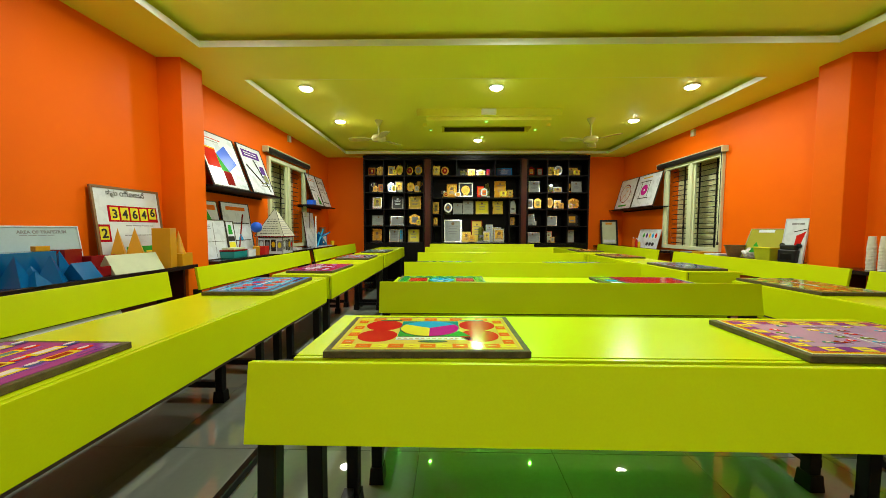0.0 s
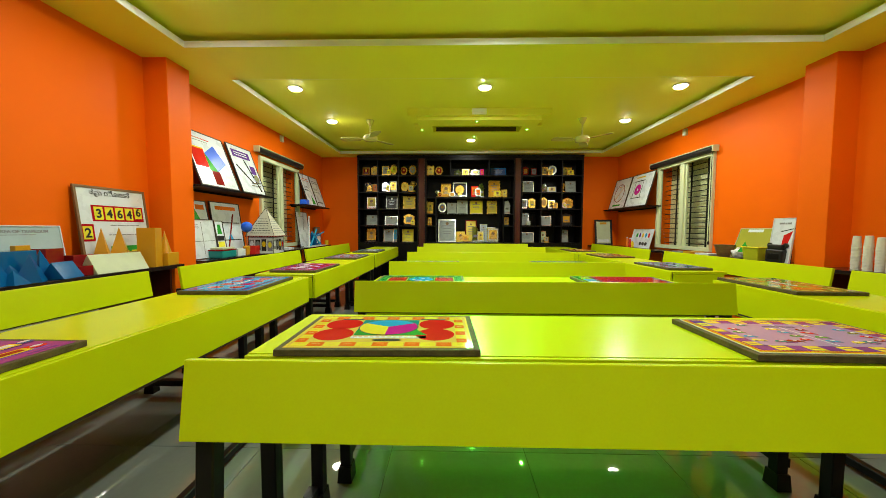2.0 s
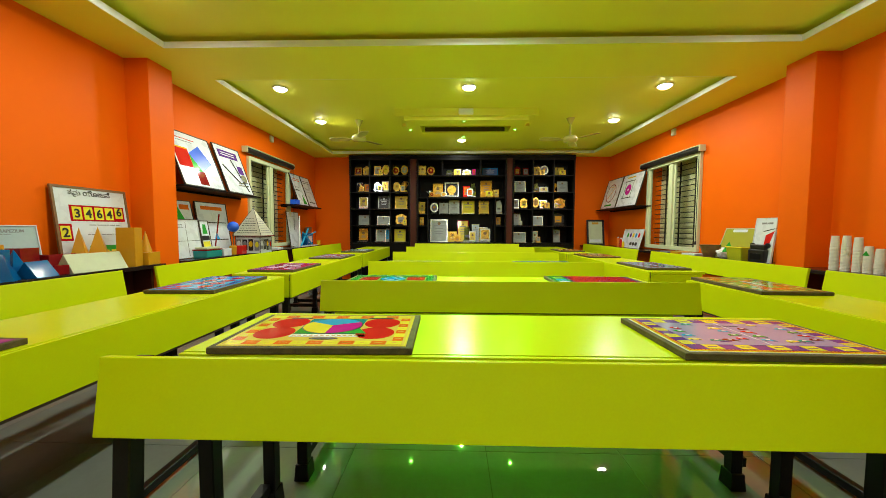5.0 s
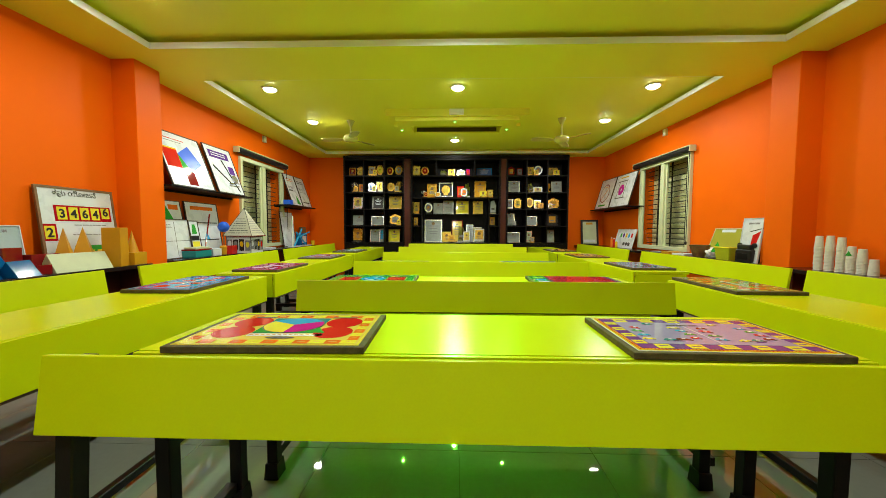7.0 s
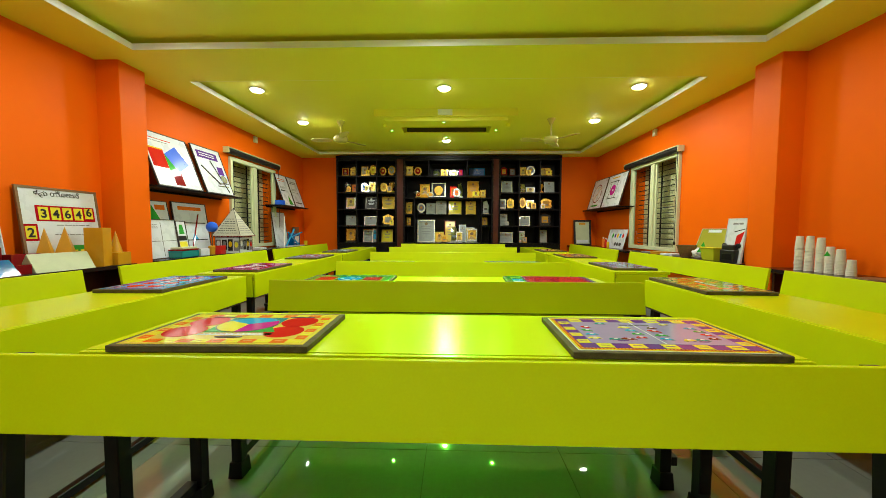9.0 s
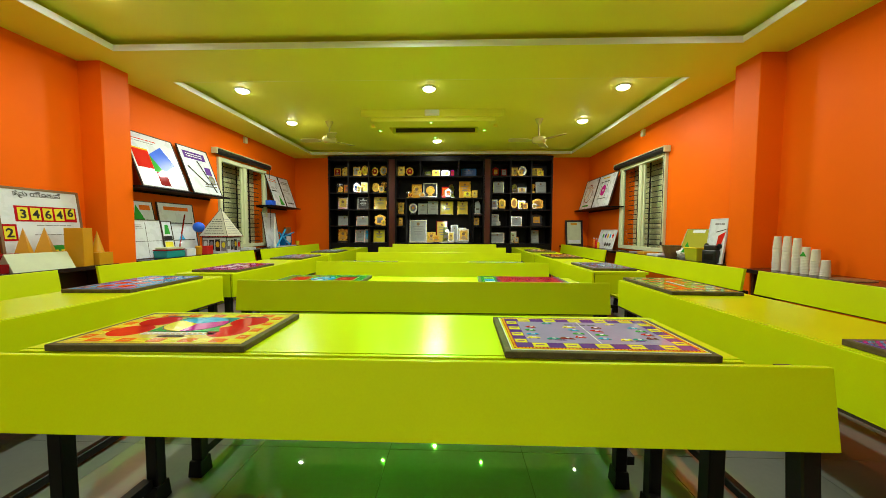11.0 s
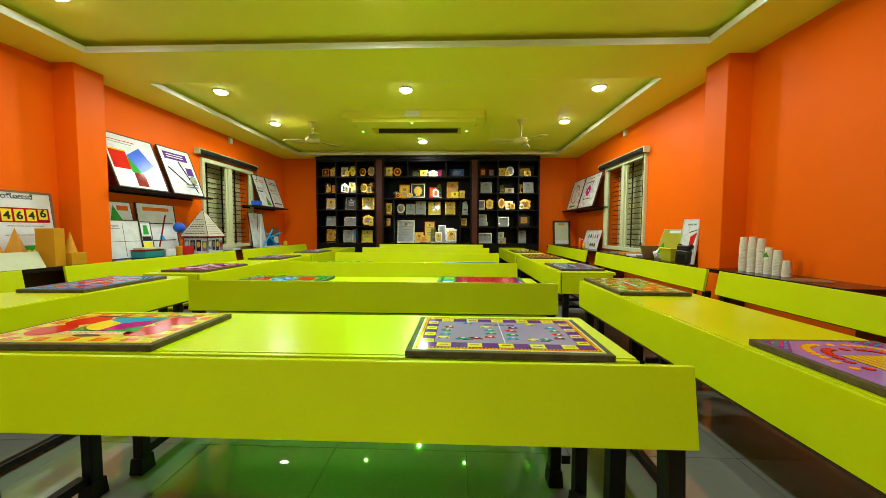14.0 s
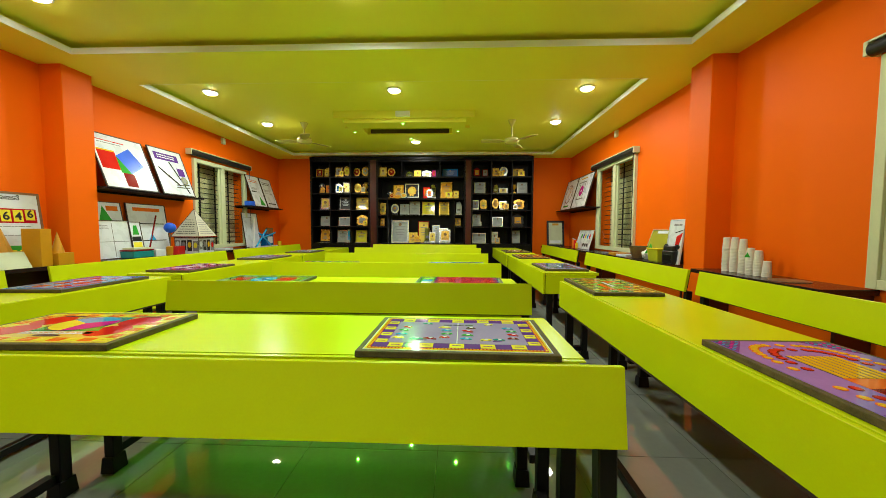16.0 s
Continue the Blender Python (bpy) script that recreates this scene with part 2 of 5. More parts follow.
for y0, y1 in TRAYS:
    bm = B()
    for a, b, c, d in ((TX0, TX0 + 0.005, y0, y1), (TX1 - 0.005, TX1, y0, y1), (TX0 + 0.005, TX1 - 0.005, y0, y0 + 0.005), (TX0 + 0.005, TX1 - 0.005, y1 - 0.005, y1)):
        box(bm, a, b, c, d, CEIL + 0.001, CEIL + 0.048)
    solid("ceiling_trim", bm, RIM, "white painted plaster lip round the ceiling tray", "trim", kind="structure")

# downlights
def downlight(x, y, watts):
    t = thing("ceiling_downlight", pose(x, y, TRAY), "round white recessed LED downlight, switched on", "lamp", "ceiling downlights")
    bm = B()
    lathe(bm, [(0.062, -0.001), (0.078, -0.001), (0.076, -0.010), (0.066, -0.012), (0.062, -0.008)], 28)
    part("rim", bm, WHITEPLASTIC, t, smooth=True)
    bm = B(); lathe(bm, [(0.058, -0.0125), (0.056, -0.019), (0.046, -0.025), (0.028, -0.028)], 28)
    part("diffuser", bm, LENS, t, "glowing white diffuser")
    ld = bpy.data.lights.new("downlight_beam", "AREA")
    ld.shape, ld.size, ld.energy, ld.color = "DISK", 0.12, watts * LAMP_WATTS, (0.96, 1.0, 0.88)
    ld.spread = radians(174)
    lo = new("downlight_beam", ld)
    lo.matrix_basis = pose(x, y, TRAY - 0.031)


# the three at y = -0.25 are unseen, added to light the front panels
for x, y, watts in ((-1.37, 3.915, 1.05), (0.632, 3.915, 1.5), (2.645, 3.915, 0.9), (-1.365, 5.04, 1.15), (2.64, 5.04, 1.5), (0.61, 6.07, 1.1),
                    (-1.37, 2.36, 0.85), (0.632, 2.36, 2.0), (2.645, 2.36, 0.5), (-1.37, -0.25, 0.75), (0.632, -0.25, 1.3), (2.645, -0.25, 0.2)):
    downlight(x, y, watts)

# ---- ceiling rose with green spotlights, fans ----
def ceiling_rose(cy):
    rose = thing("ceiling_rose", pose(0.63, cy, TRAY), "stepped rectangular lime plaster ceiling feature with a recess", "ceiling feature", kind="structure")
    bm = B()
    for x0, x1, y0, y1, z0 in ((-0.89, 0.89, -0.46, -0.17, -0.085), (-0.89, 0.89, 0.17, 0.46, -0.085), (-0.89, -0.60, -0.17, 0.17, -0.085), (0.60, 0.89, -0.17, 0.17, -0.085)):
        box(bm, x0, x1, y0, y1, z0, 0.002)
    bmesh.ops.remove_doubles(bm, verts=bm.verts, dist=1e-4)
    part("upper_step", bm, CEILING, rose)
    bm = B()
    for x0, x1, y0, y1 in ((-0.78, 0.78, -0.40, -0.15), (-0.78, 0.78, 0.15, 0.40), (-0.84, -0.60, -0.15, 0.15), (0.60, 0.84, -0.15, 0.15)):
        box(bm, x0, x1, y0, y1, -0.125, -0.085)
    bmesh.ops.remove_doubles(bm, verts=bm.verts, dist=1e-4)
    part("lower_step", bm, CEILING, rose)
    bm = B(); box(bm, -0.56, 0.56, 0.142, 0.149, -0.112, -0.055)
    part("vent_slot", bm, EDGE, rose, "dark slot in the recess")
    bm = B(); box(bm, -0.60, 0.60, -0.17, 0.17, -0.014, -0.004)
    part("recess_panel", bm, CEILING, rose)
    fix = thing("sensor_box", pose(0.625, cy - 0.475, 2.518), "small white box fixed on the ceiling feature", "fixture")
    bm = B(); box(bm, -0.09, 0.09, -0.02, 0.075, -0.035, 0.03); part("housing", soft(bm, 0.006), WHITEPLASTIC, fix)
    bm = B(); box(bm, -0.07, 0.07, -0.024, -0.02, -0.02, 0.015); part("cover", soft(bm, 0.001), RIM, fix)
    for x, y, watts in ((-0.117, cy, 0.15), (0.606, cy - 0.36, 0.15), (1.31, cy, 0.15), (0.62, cy + 0.36, 1.2)):
        t = thing("green_spotlight", pose(x, y, 2.435), "small glowing green LED spotlight on the ceiling", "lamp", "green spotlights")
        bm = B(); lathe(bm, [(0.014, 0), (0.026, 0), (0.026, -0.006), (0.018, -0.010), (0.014, -0.006)], 20); part("ring", bm, CREAM, t)
        bm = B(); lathe(bm, [(0.015, -0.003), (0.012, -0.009)], 16); part("lens", bm, GREENLENS, t, "glowing green lens")
        ld = bpy.data.lights.new("green_beam", "AREA")
        ld.shape, ld.size, ld.energy, ld.color = "DISK", 0.018, watts * GREEN_WATTS, (0.10, 1.0, 0.03)
        ld.spread = radians(38)
        new("green_beam", ld).matrix_basis = look((x, y, 2.420), (0.65, 1.3, 0.0))


ceiling_rose(5.02)


def ceiling_fan(x, y, z, turn):
    t = thing("ceiling_fan", pose(x, y, z, 0, 0, turn), "cream three-blade ceiling fan at rest on a short rod", "fan", "ceiling fans")
    bm = B(); lathe(bm, [(0.03, -0.045), (0.085, -0.035), (0.10, 0.0), (0.085, 0.03), (0.03, 0.045)], 28); part("motor_housing", bm, FANPAINT, t, smooth=True)
    bm = B(); rod(bm, (0, 0, 0.04), (0, 0, TRAY - z - 0.05), 0.011); part("down_rod", bm, FANPAINT, t)
    bm = B(); lathe(bm, [(0.018, TRAY - z - 0.075), (0.05, TRAY - z - 0.01), (0.055, TRAY - z)], 24); part("canopy", bm, FANPAINT, t, smooth=True)
    for k in range(3):
        m = pose(0, 0, 0, 0, 0, 120 * k) @ pose(0, 0, -0.01, 9, 0, 0)
        bm = B(); prism(bm, [(0.08, -0.018), (0.14, -0.030), (0.16, -0.055), (0.37, -0.060), (0.41, -0.045), (0.42, 0.0), (0.41, 0.045), (0.37, 0.060), (0.16, 0.055), (0.14, 0.030), (0.08, 0.018)], -0.003, 0.003, m)
        part("blade", bm, FANPAINT, t)


ceiling_fan(-0.83, 5.02, 2.32, 55)
ceiling_fan(2.04, 4.97, 2.285, 66)


# ---- windows ----
def window(name, x, y0, y1, z0, z1, side):
    """A two-leaf sliding window in a side wall; side is +1 where the room lies towards +x."""
    t = thing(name, pose(x, (y0 + y1) / 2, z0), "cream framed two-leaf sliding window with louvres outside", "window", kind="structure")
    w, h = (y1 - y0) / 2, z1 - z0
    s = side

    def bar(nm, a, b, c, d, e, f, mt=CREAM, lab="", parent=None):
        bm = B(); box(bm, min(a * s, b * s), max(a * s, b * s), c, d, e, f)
        return part(nm, soft(bm, 0.002, 1), mt, parent or t, lab)
    bar("window_frame", -0.03, 0.035, -w, -w + 0.05, 0, h)
    bar("window_frame", -0.03, 0.035, w - 0.05, w, 0, h)
    bar("window_frame", -0.03, 0.034, -w + 0.05, w - 0.05, h - 0.05, h)
    bar("window_frame", -0.03, 0.034, -w + 0.05, w - 0.05, 0, 0.05)
    bar("mullion", -0.02, 0.025, -0.035, 0.035, 0.05, h - 0.05)
    for a, b, d in ((-w + 0.05, -0.035, -0.012), (0.035, w - 0.05, 0.006)):
        bm = B(); box(bm, d * s - 0.002, d * s + 0.002, a, b, 0.05, h - 0.05)
        pane = part("pane", bm, GLASS, t, "clear glass pane")
        pane.visible_shadow = False
        bar("leaf_stile", d - 0.012, d + 0.012, a, a + 0.025, 0.05, h - 0.05)
        bar("leaf_stile", d - 0.012, d + 0.012, b - 0.025, b, 0.05, h - 0.05)
    # safety bars and louvre slats outside
    for k in range(16):
        z = 0.08 + k * (h - 0.16) / 15
        bm = B(); rod(bm, (-0.10 * s, -w + 0.02, z), (-0.10 * s, w - 0.02, z), 0.006, n=6)
        part("safety_bar", bm, BLACKMETAL, t)
    for yy in (-w * 0.52, w * 0.02, w * 0.55):
        bm = B(); box(bm, -0.115 * s - 0.004, -0.115 * s + 0.004, yy - 0.012, yy + 0.012, 0, h)
        part("upright_bar", bm, BLACKMETAL, t)
    bm = B(); box(bm, -0.20 * s - 0.01, -0.20 * s + 0.01, -w - 0.03, w + 0.03, -0.03, h + 0.03)
    part("shutter", bm, SHUTTER, t, "closed pale olive shutter outside the bars")
    bm = B(); box(bm, min(-0.18 * s, -0.03 * s), max(-0.18 * s, -0.03 * s), -w, w, -0.015, 0.0)
    part("window_sill", bm, CREAM, t)


SHUTTER = mat("pale_olive_shutter", (0.66, 0.62, 0.36), 0.5, vary=0.12, scale=3, stretch=(1, 1, 14))
window("window_1", WL, *WIN_L[0], 1)
window("window_2", WR, *WIN_R[1], -1)
window("window_3", WR, *WIN_R[0], -1)


def roller_blind(x, y0, y1, z, s):
    t = thing("roller_blind", pose(x, y0, z), "rolled-up black window blind with grey end brackets", "blind", "roller blinds")
    bm = B(); rod(bm, (0.05 * s, 0.02, 0), (0.05 * s, y1 - y0 - 0.02, 0), 0.036, n=20); part("roll", bm, BLACK, t, smooth=False)
    bm = B(); box(bm, min(0.0, 0.075 * s), max(0.0, 0.075 * s), 0.02, y1 - y0 - 0.02, 0.037, 0.047); part("headrail", bm, CREAM, t)
    for a in (0.0, y1 - y0 - 0.02):
        bm = B(); box(bm, min(0, 0.078 * s), max(0, 0.078 * s), a, a + 0.02, -0.030, 0.046); part("bracket", soft(bm, 0.004), CREAM, t)
    bm = B(); rod(bm, (0.06 * s, 0.03 if s < 0 else y1 - y0 - 0.03, -0.02), (0.06 * s, 0.03 if s < 0 else y1 - y0 - 0.03, -1.12), 0.004, n=6); part("cord", bm, BLACK, t)
    bm = B(); lathe(bm, [(0.004, 0), (0.012, -0.02), (0.012, -0.045), (0.004, -0.05)], 10, pose(0.06 * s, 0.03 if s < 0 else y1 - y0 - 0.03, -1.11)); part("cord_weight", bm, BLACK, t)


roller_blind(WL, 4.64, 5.98, 2.09, 1)
roller_blind(WR, 4.49, 5.82, 2.05, -1)
roller_blind(WR, 0.84, 2.135, 2.02, -1)

# junction boxes high on the side walls
for x, y, s in ((WL, 5.37, 1), (WR, 5.10, -1)):
    t = thing("junction_box", pose(x, y, 2.40), "small cream electrical box on the orange wall", "fixture", "junction boxes")
    bm = B(); box(bm, min(0, 0.03 * s), max(0, 0.03 * s), -0.035, 0.035, -0.04, 0.05); part("base", soft(bm, 0.004), CREAM, t)
    bm = B(); box(bm, min(0.03 * s, 0.034 * s), max(0.03 * s, 0.034 * s), -0.028, 0.028, -0.033, 0.043); part("lid", soft(bm, 0.001, 1), WHITEPLASTIC, t)


# ---- desks and benches ----
LEN = 1.87          # length of a desk and of a bench


def steel_leg(t, name, x, y, z1, w=0.042, slant=0.0):
    """A square steel leg with a flared foot as a piece of its own."""
    bm = B()
    for v in box(bm, x - w / 2, x + w / 2, y - w / 2, y + w / 2, FZ + 0.05, z1):
        if v.co.z > 0.5 * z1:
            v.co.y += slant
    leg = part(name, soft(bm, 0.003, 1), BLACKMETAL, t)
    bm = B()
    for v in box(bm, x - w * 0.68, x + w * 0.68, y - w * 0.8, y + w * 0.8, FZ, FZ + 0.065):
        if v.co.z > FZ + 0.03:
            v.co.x, v.co.y = x + (v.co.x - x) * 0.85, y + (v.co.y - y) * 0.85
    part("foot", soft(bm, 0.002, 1), BLACKMETAL, leg)


def make_desk(m):
    """A desk: x along its length from 0, y from its front panel at 0 towards the sitter."""
    t = thing("school_desk", m, "lime laminate school desk with black steel legs", "desk", "school desks")
    bm = B(); box(bm, 0, LEN, 0.0095, 0.42, 0.730, 0.750); part("tabletop", soft(bm, 0.0008, 1), LIME, t)
    # dark sheet added below the top to deepen shade and reflections on the floor
    bm = B(); box(bm, 0.02, LEN - 0.02, 0.013, 0.405, 0.722, 0.7295); part("shade_sheet", bm, EDGE, t, "thin dark brown sheet added to deepen the shade below")
    bm = B(); box(bm, 0, LEN, -0.008, 0.006, 0.582, 0.7485); part("front_panel", soft(bm, 0.0012, 1), LIME, t)
    bm = B(); box(bm, 0.001, LEN - 0.001, 0.0062, 0.0093, 0.70, 0.7462); part("seam", bm, EDGE, t, "dark seam behind the front panel")
    bm = B(); box(bm, 0.004, LEN - 0.004, -0.006, 0.009, 0.573, 0.582); part("edge_band", bm, EDGE, t, "dark raw bottom edge")
    for a in (0.0, LEN - 0.018):
        bm = B(); box(bm, a, a + 0.018, 0.013, 0.40, 0.582, 0.7285); part("side_panel", soft(bm, 0.0025), LIME, t)
    for x in (0.045, LEN - 0.030):
        for y in (0.05, 0.325):
            steel_leg(t, "leg", x + (0.010 if y > 0.1 else -0.012 if x < 1 else 0.004), y, 0.582)
        bm = B(); box(bm, x - 0.017, x + 0.017, 0.075, 0.30, FZ + 0.06, FZ + 0.095); part("stretcher", bm, BLACKMETAL, t)
    bm = B(); box(bm, 0.03, LEN - 0.03, -0.030, 0.002, FZ + 0.020, FZ + 0.055); part("foot_rail", soft(bm, 0.003, 1), BLACKMETAL, t)
    return t


def make_bench(m):
    """A bench: the backrest's foot lies at y = 0 and the seat runs towards -y."""
    t = thing("school_bench", m, "lime laminate bench with tilted backrest on black steel legs", "bench", "school benches")
    tilt = pose(0, 0.0, 0.655, -8.5, 0, 0)
    bm = B(); box(bm, 0, LEN, -0.002, 0.016, 0.005, 0.160, tilt); part("backrest", soft(bm, 0.0025), LIME, t)
    bm = B(); box(bm, 0.02, LEN - 0.02, 0.017, 0.021, 0.0, 0.157, tilt); part("backing", bm, EDGE, t, "dark backing sheet")
    bm = B(); box(bm, 0.0, LEN, -0.385, -0.06, 0.415, 0.435); part("seat", soft(bm, 0.003), LIME, t)
    # the same added dark sheet below the seat, for deeper shade on the floor
    bm = B(); box(bm, 0.10, LEN - 0.10, -0.375, -0.07, 0.408, 0.4145); part("shade_sheet", bm, EDGE, t, "thin dark brown sheet added to deepen the shade below")
    for x in (0.055, LEN - 0.055):
        steel_leg(t, "front_leg", x + (0.010 if x < 1 else -0.055), -0.355, 0.414)
        steel_leg(t, "back_leg", x + (-0.025 if x < 1 else 0.030), 0.012, 0.66, 0.038, 0.034)
        bm = B(); box(bm, x - 0.016, x + 0.016, 0.018, 0.046, 0.0, 0.155, tilt); part("back_post", bm, BLACKMETAL, t)
        bm = B(); box(bm, x - 0.017, x + 0.017, -0.33, 0.03, FZ + 0.06, FZ + 0.095); part("stretcher", bm, BLACKMETAL, t)
        bm = B(); box(bm, x - 0.017, x + 0.017, -0.38, 0.03, 0.385, 0.414); part("seat_bearer", bm, BLACKMETAL, t)
    return t


X0 = -0.24
rows_y = [0.835, 1.885, 2.93, 4.08, 5.24, 6.40]
desk = make_desk(pose(X0, rows_y[0] + 0.225, 0))
bench = make_bench(pose(X0, rows_y[0], 0))
for k, y in enumerate(rows_y[1:]):
    dx = (0.045, 0.03, 0.03, 0.03, 0.03)[k]
    copy_thing(bench, pose(X0 + dx, y, 0))
    if k < 4:
        copy_thing(desk, pose(X0 + dx, y + 0.225, 0))
# side columns face the middle: panels to the aisle, backrests to the wall
for y in (0.62, 2.60, 4.58):
    copy_thing(desk, pose(-0.680, y, 0, 0, 0, 90))
for y in (2.46, 4.76, 6.74):
    copy_thing(desk, pose(1.985, y, 0, 0, 0, -90))
for y in (0.38, 2.49, 4.52):
    copy_thing(bench, pose(-1.530, y, 0, 0, 0, 90))
for y in (2.50, 4.48, 6.66):
    copy_thing(bench, pose(2.868, y, 0, 0, 0, -90))

# ---- counters along the side walls ----
def counter(x0, x1, y0, y1, posts, backed=False):
    t = thing("wall_counter", pose(0, 0, 0), "narrow dark brown laminate counter along the orange wall", "counter", "wall counters")
    bm = B(); box(bm, x0, x1, y0, y1, 0.745, 0.775); part("worktop", soft(bm, 0.003), COUNTER, t)
    a, b = (x0 + 0.004, x1 - 0.11) if x0 < 0 else (x0 + 0.11, x1 - 0.004)
    for y in posts:
        bm = B(); box(bm, a, b, y, y + 0.02, FZ, 0.744); part("support_panel", bm, MAROON, t, "maroon laminate support panel")
    if backed:
        bm = B(); box(bm, x0 + 0.004, x0 + 0.022, y0 + 0.01, posts[-1] - 0.002, 0.30, 0.744); part("back_panel", bm, MAROON, t)
    return t


counter(WL, -1.96, -1.2, 3.055, (-1.1, 0.4, 1.9, 3.03), True)
counter(WL, -1.96, 3.315, 6.64, (3.33, 4.38, 5.6, 6.60))
counter(3.20, WR, 2.05, 3.055, (2.07, 3.03))
counter(3.20, WR, 3.315, 5.05, (3.33, 5.02))
counter(3.20, WR, 5.20, 6.70, (5.20, 6.66))
counter(2.95, WR, 6.705, 7.01, (6.71,))

# ---- trophy shelves on the end wall ----
SF = 6.66


def bookcase(x0, x1, uprights, shelves, label):
    t = thing("trophy_shelf", pose(0, 0, 0), label, "bookcase", "trophy shelves")
    for x in (x0, x1 - 0.03):
        bm = B(); box(bm, x, x + 0.03, SF, WB - 0.002, FZ, 2.375); part("side_panel", soft(bm, 0.002, 1), BLACKSHELF, t)
    bm = B(); box(bm, x0 + 0.03, x1 - 0.03, WB - 0.02, WB - 0.002, FZ, 2.375); part("back_panel", bm, BLACKSHELF, t)
    bm = B(); box(bm, x0 + 0.03, x1 - 0.03, SF, WB - 0.02, 2.345, 2.375); part("top_panel", soft(bm, 0.002, 1), BLACKSHELF, t)
    bm = B(); box(bm, x0 + 0.03, x1 - 0.03, SF + 0.01, WB - 0.02, FZ, 0.80); part("base_cabinet", bm, BLACKSHELF, t)
    for a, b, z in shelves:
        bm = B(); box(bm, a, b, SF + 0.004, WB - 0.02, z - 0.022, z); part("shelf", soft(bm, 0.0015, 1), BLACKSHELF, t)
    for x, a, b in uprights:
        bm = B(); box(bm, x - 0.011, x + 0.011, SF + 0.005, WB - 0.02, a, b); part("divider", soft(bm, 0.0015, 1), BLACKSHELF, t)


LV = [0.823, 1.142, 1.452, 1.761, 2.070]
bookcase(-1.46, -0.325, [(x, 0.80, 2.345) for x in (-1.085, -0.70)], [(-1.43, -0.355, z) for z in LV], "black laminate trophy shelf filled with plaques and shields")
bookcase(1.57, 2.71, [(x, 0.80, 2.345) for x in (1.945, 2.325)], [(1.60, 2.68, z) for z in LV], "black laminate trophy shelf filled with plaques and certificates")
bookcase(-0.205, 1.465, [(0.27, 2.07, 2.345), (0.985, 2.07, 2.345), (0.0, 0.82, 1.665), (1.26, 0.82, 1.665)],
         [(-0.175, 1.435, 2.07), (-0.175, 1.435, 1.665), (-0.175, 1.435, 0.823), (-0.175, -0.011, 1.36), (-0.175, -0.011, 1.142), (1.271, 1.435, 1.36), (1.271, 1.435, 1.142)],
         "wide black central display shelf with framed awards and trophies")
for x0, x1 in ((-0.323, -0.207), (1.467, 1.568)):
    bm = B(); box(bm, x0, x1, SF + 0.012, WB - 0.01, FZ, 2.375)
    solid("shelf_pilaster", soft(bm, 0.002, 1), MAROON, "dark maroon laminate strip between the trophy shelves", "panel", "shelf pilasters")
bm = B(); box(bm, -1.46, 2.71, SF - 0.012, WB - 0.002, 2.377, 2.43)
solid("shelf_cornice", soft(bm, 0.003), BLACKSHELF, "black cornice board above the trophy shelves", "cornice")


# ---- board games on the desks ----
SINGLE = {"title_bars": "title_bar", "orange_squares": "orange_square", "yellow_squares": "yellow_square", "red_discs": "red_disc", "border_squares": "border_square", "grid_squares": "grid_square", "discs": "printed_disc", "figure_wheels": "figure_wheel", "corner_spots": "corner_spot", "cell_text": "printed_line",
          "inner_discs": "inner_disc", "dots": "dot", "yellow_stripes": "yellow_stripe", "corner_triangles": "corner_triangle", "printed_figures": "printed_figure", "yellow_tiles": "yellow_tile"}


def flat(name, outlines, z, material, parent, label="", th=0.0006):
    """Printed shapes: thin flat pieces of one colour at one height."""
    one = SINGLE.get(name)
    if one:
        for pts in outlines:
            bm = B()
            prism(bm, pts, z, z + th)
            part(one, bm, material, parent, label)
        return
    bm = B()
    for pts in outlines:
        prism(bm, pts, z, z + th)
    return part(name, bm, material, parent, label)


def rect(x0, y0, x1, y1):
    return [(x0, y0), (x1, y0), (x1, y1), (x0, y1)]


def ring_squares(w, d, n, m, s, gap):
    """Little squares along the border of a w by d sheet, as two alternating lists."""
    a, b = [], []
    k = 0
    cells = [(-w / 2 + gap + (i + 0.5) * (w - 2 * gap) / n, y) for y in (-d / 2 + gap + s / 2,) for i in range(n)]
    cells += [(w / 2 - gap - s / 2, -d / 2 + gap + s + (i + 0.5) * (d - 2 * gap - 2 * s) / m) for i in range(m)]
    cells += [(w / 2 - gap - (i + 0.5) * (w - 2 * gap) / n, d / 2 - gap - s / 2) for i in range(n)]
    cells += [(-w / 2 + gap + s / 2, d / 2 - gap - s - (i + 0.5) * (d - 2 * gap - 2 * s) / m) for i in range(m)]
    hx, hy = (w - 2 * gap) / n / 2 * 0.94, s / 2 * 0.94
    for k, (x, y) in enumerate(cells):
        side = abs(abs(x) - (w / 2 - gap - s / 2)) < 1e-6 and abs(y) < d / 2 - gap - s
        ux, uy = (s / 2 * 0.94, (d - 2 * gap - 2 * s) / m / 2 * 0.94) if side else (hx, hy)
        (a if k % 2 else b).append(rect(x - ux, y - uy, x + ux, y + uy))
    return a, b


def game_board(x, y, turn, label, sheet, w=0.525, d=0.345):
    t = thing("board_game", pose(x, y, 0.7505, 0, 0, turn), label, "board game", "board games")
    bm = B(); box(bm, -w / 2, w / 2, -d / 2, d / 2, 0, 0.017); part("base_board", soft(bm, 0.0015, 1), BOARDEDGE, t, "raw grey-brown fibreboard")
    return flat("print", [rect(-w / 2 + 0.017, -d / 2 + 0.014, w / 2 - 0.017, d / 2 - 0.014)], 0.0171, sheet, t, th=0.0008)


Z1, Z2, Z3, Z4 = 0.0180, 0.0187, 0.0194, 0.0201


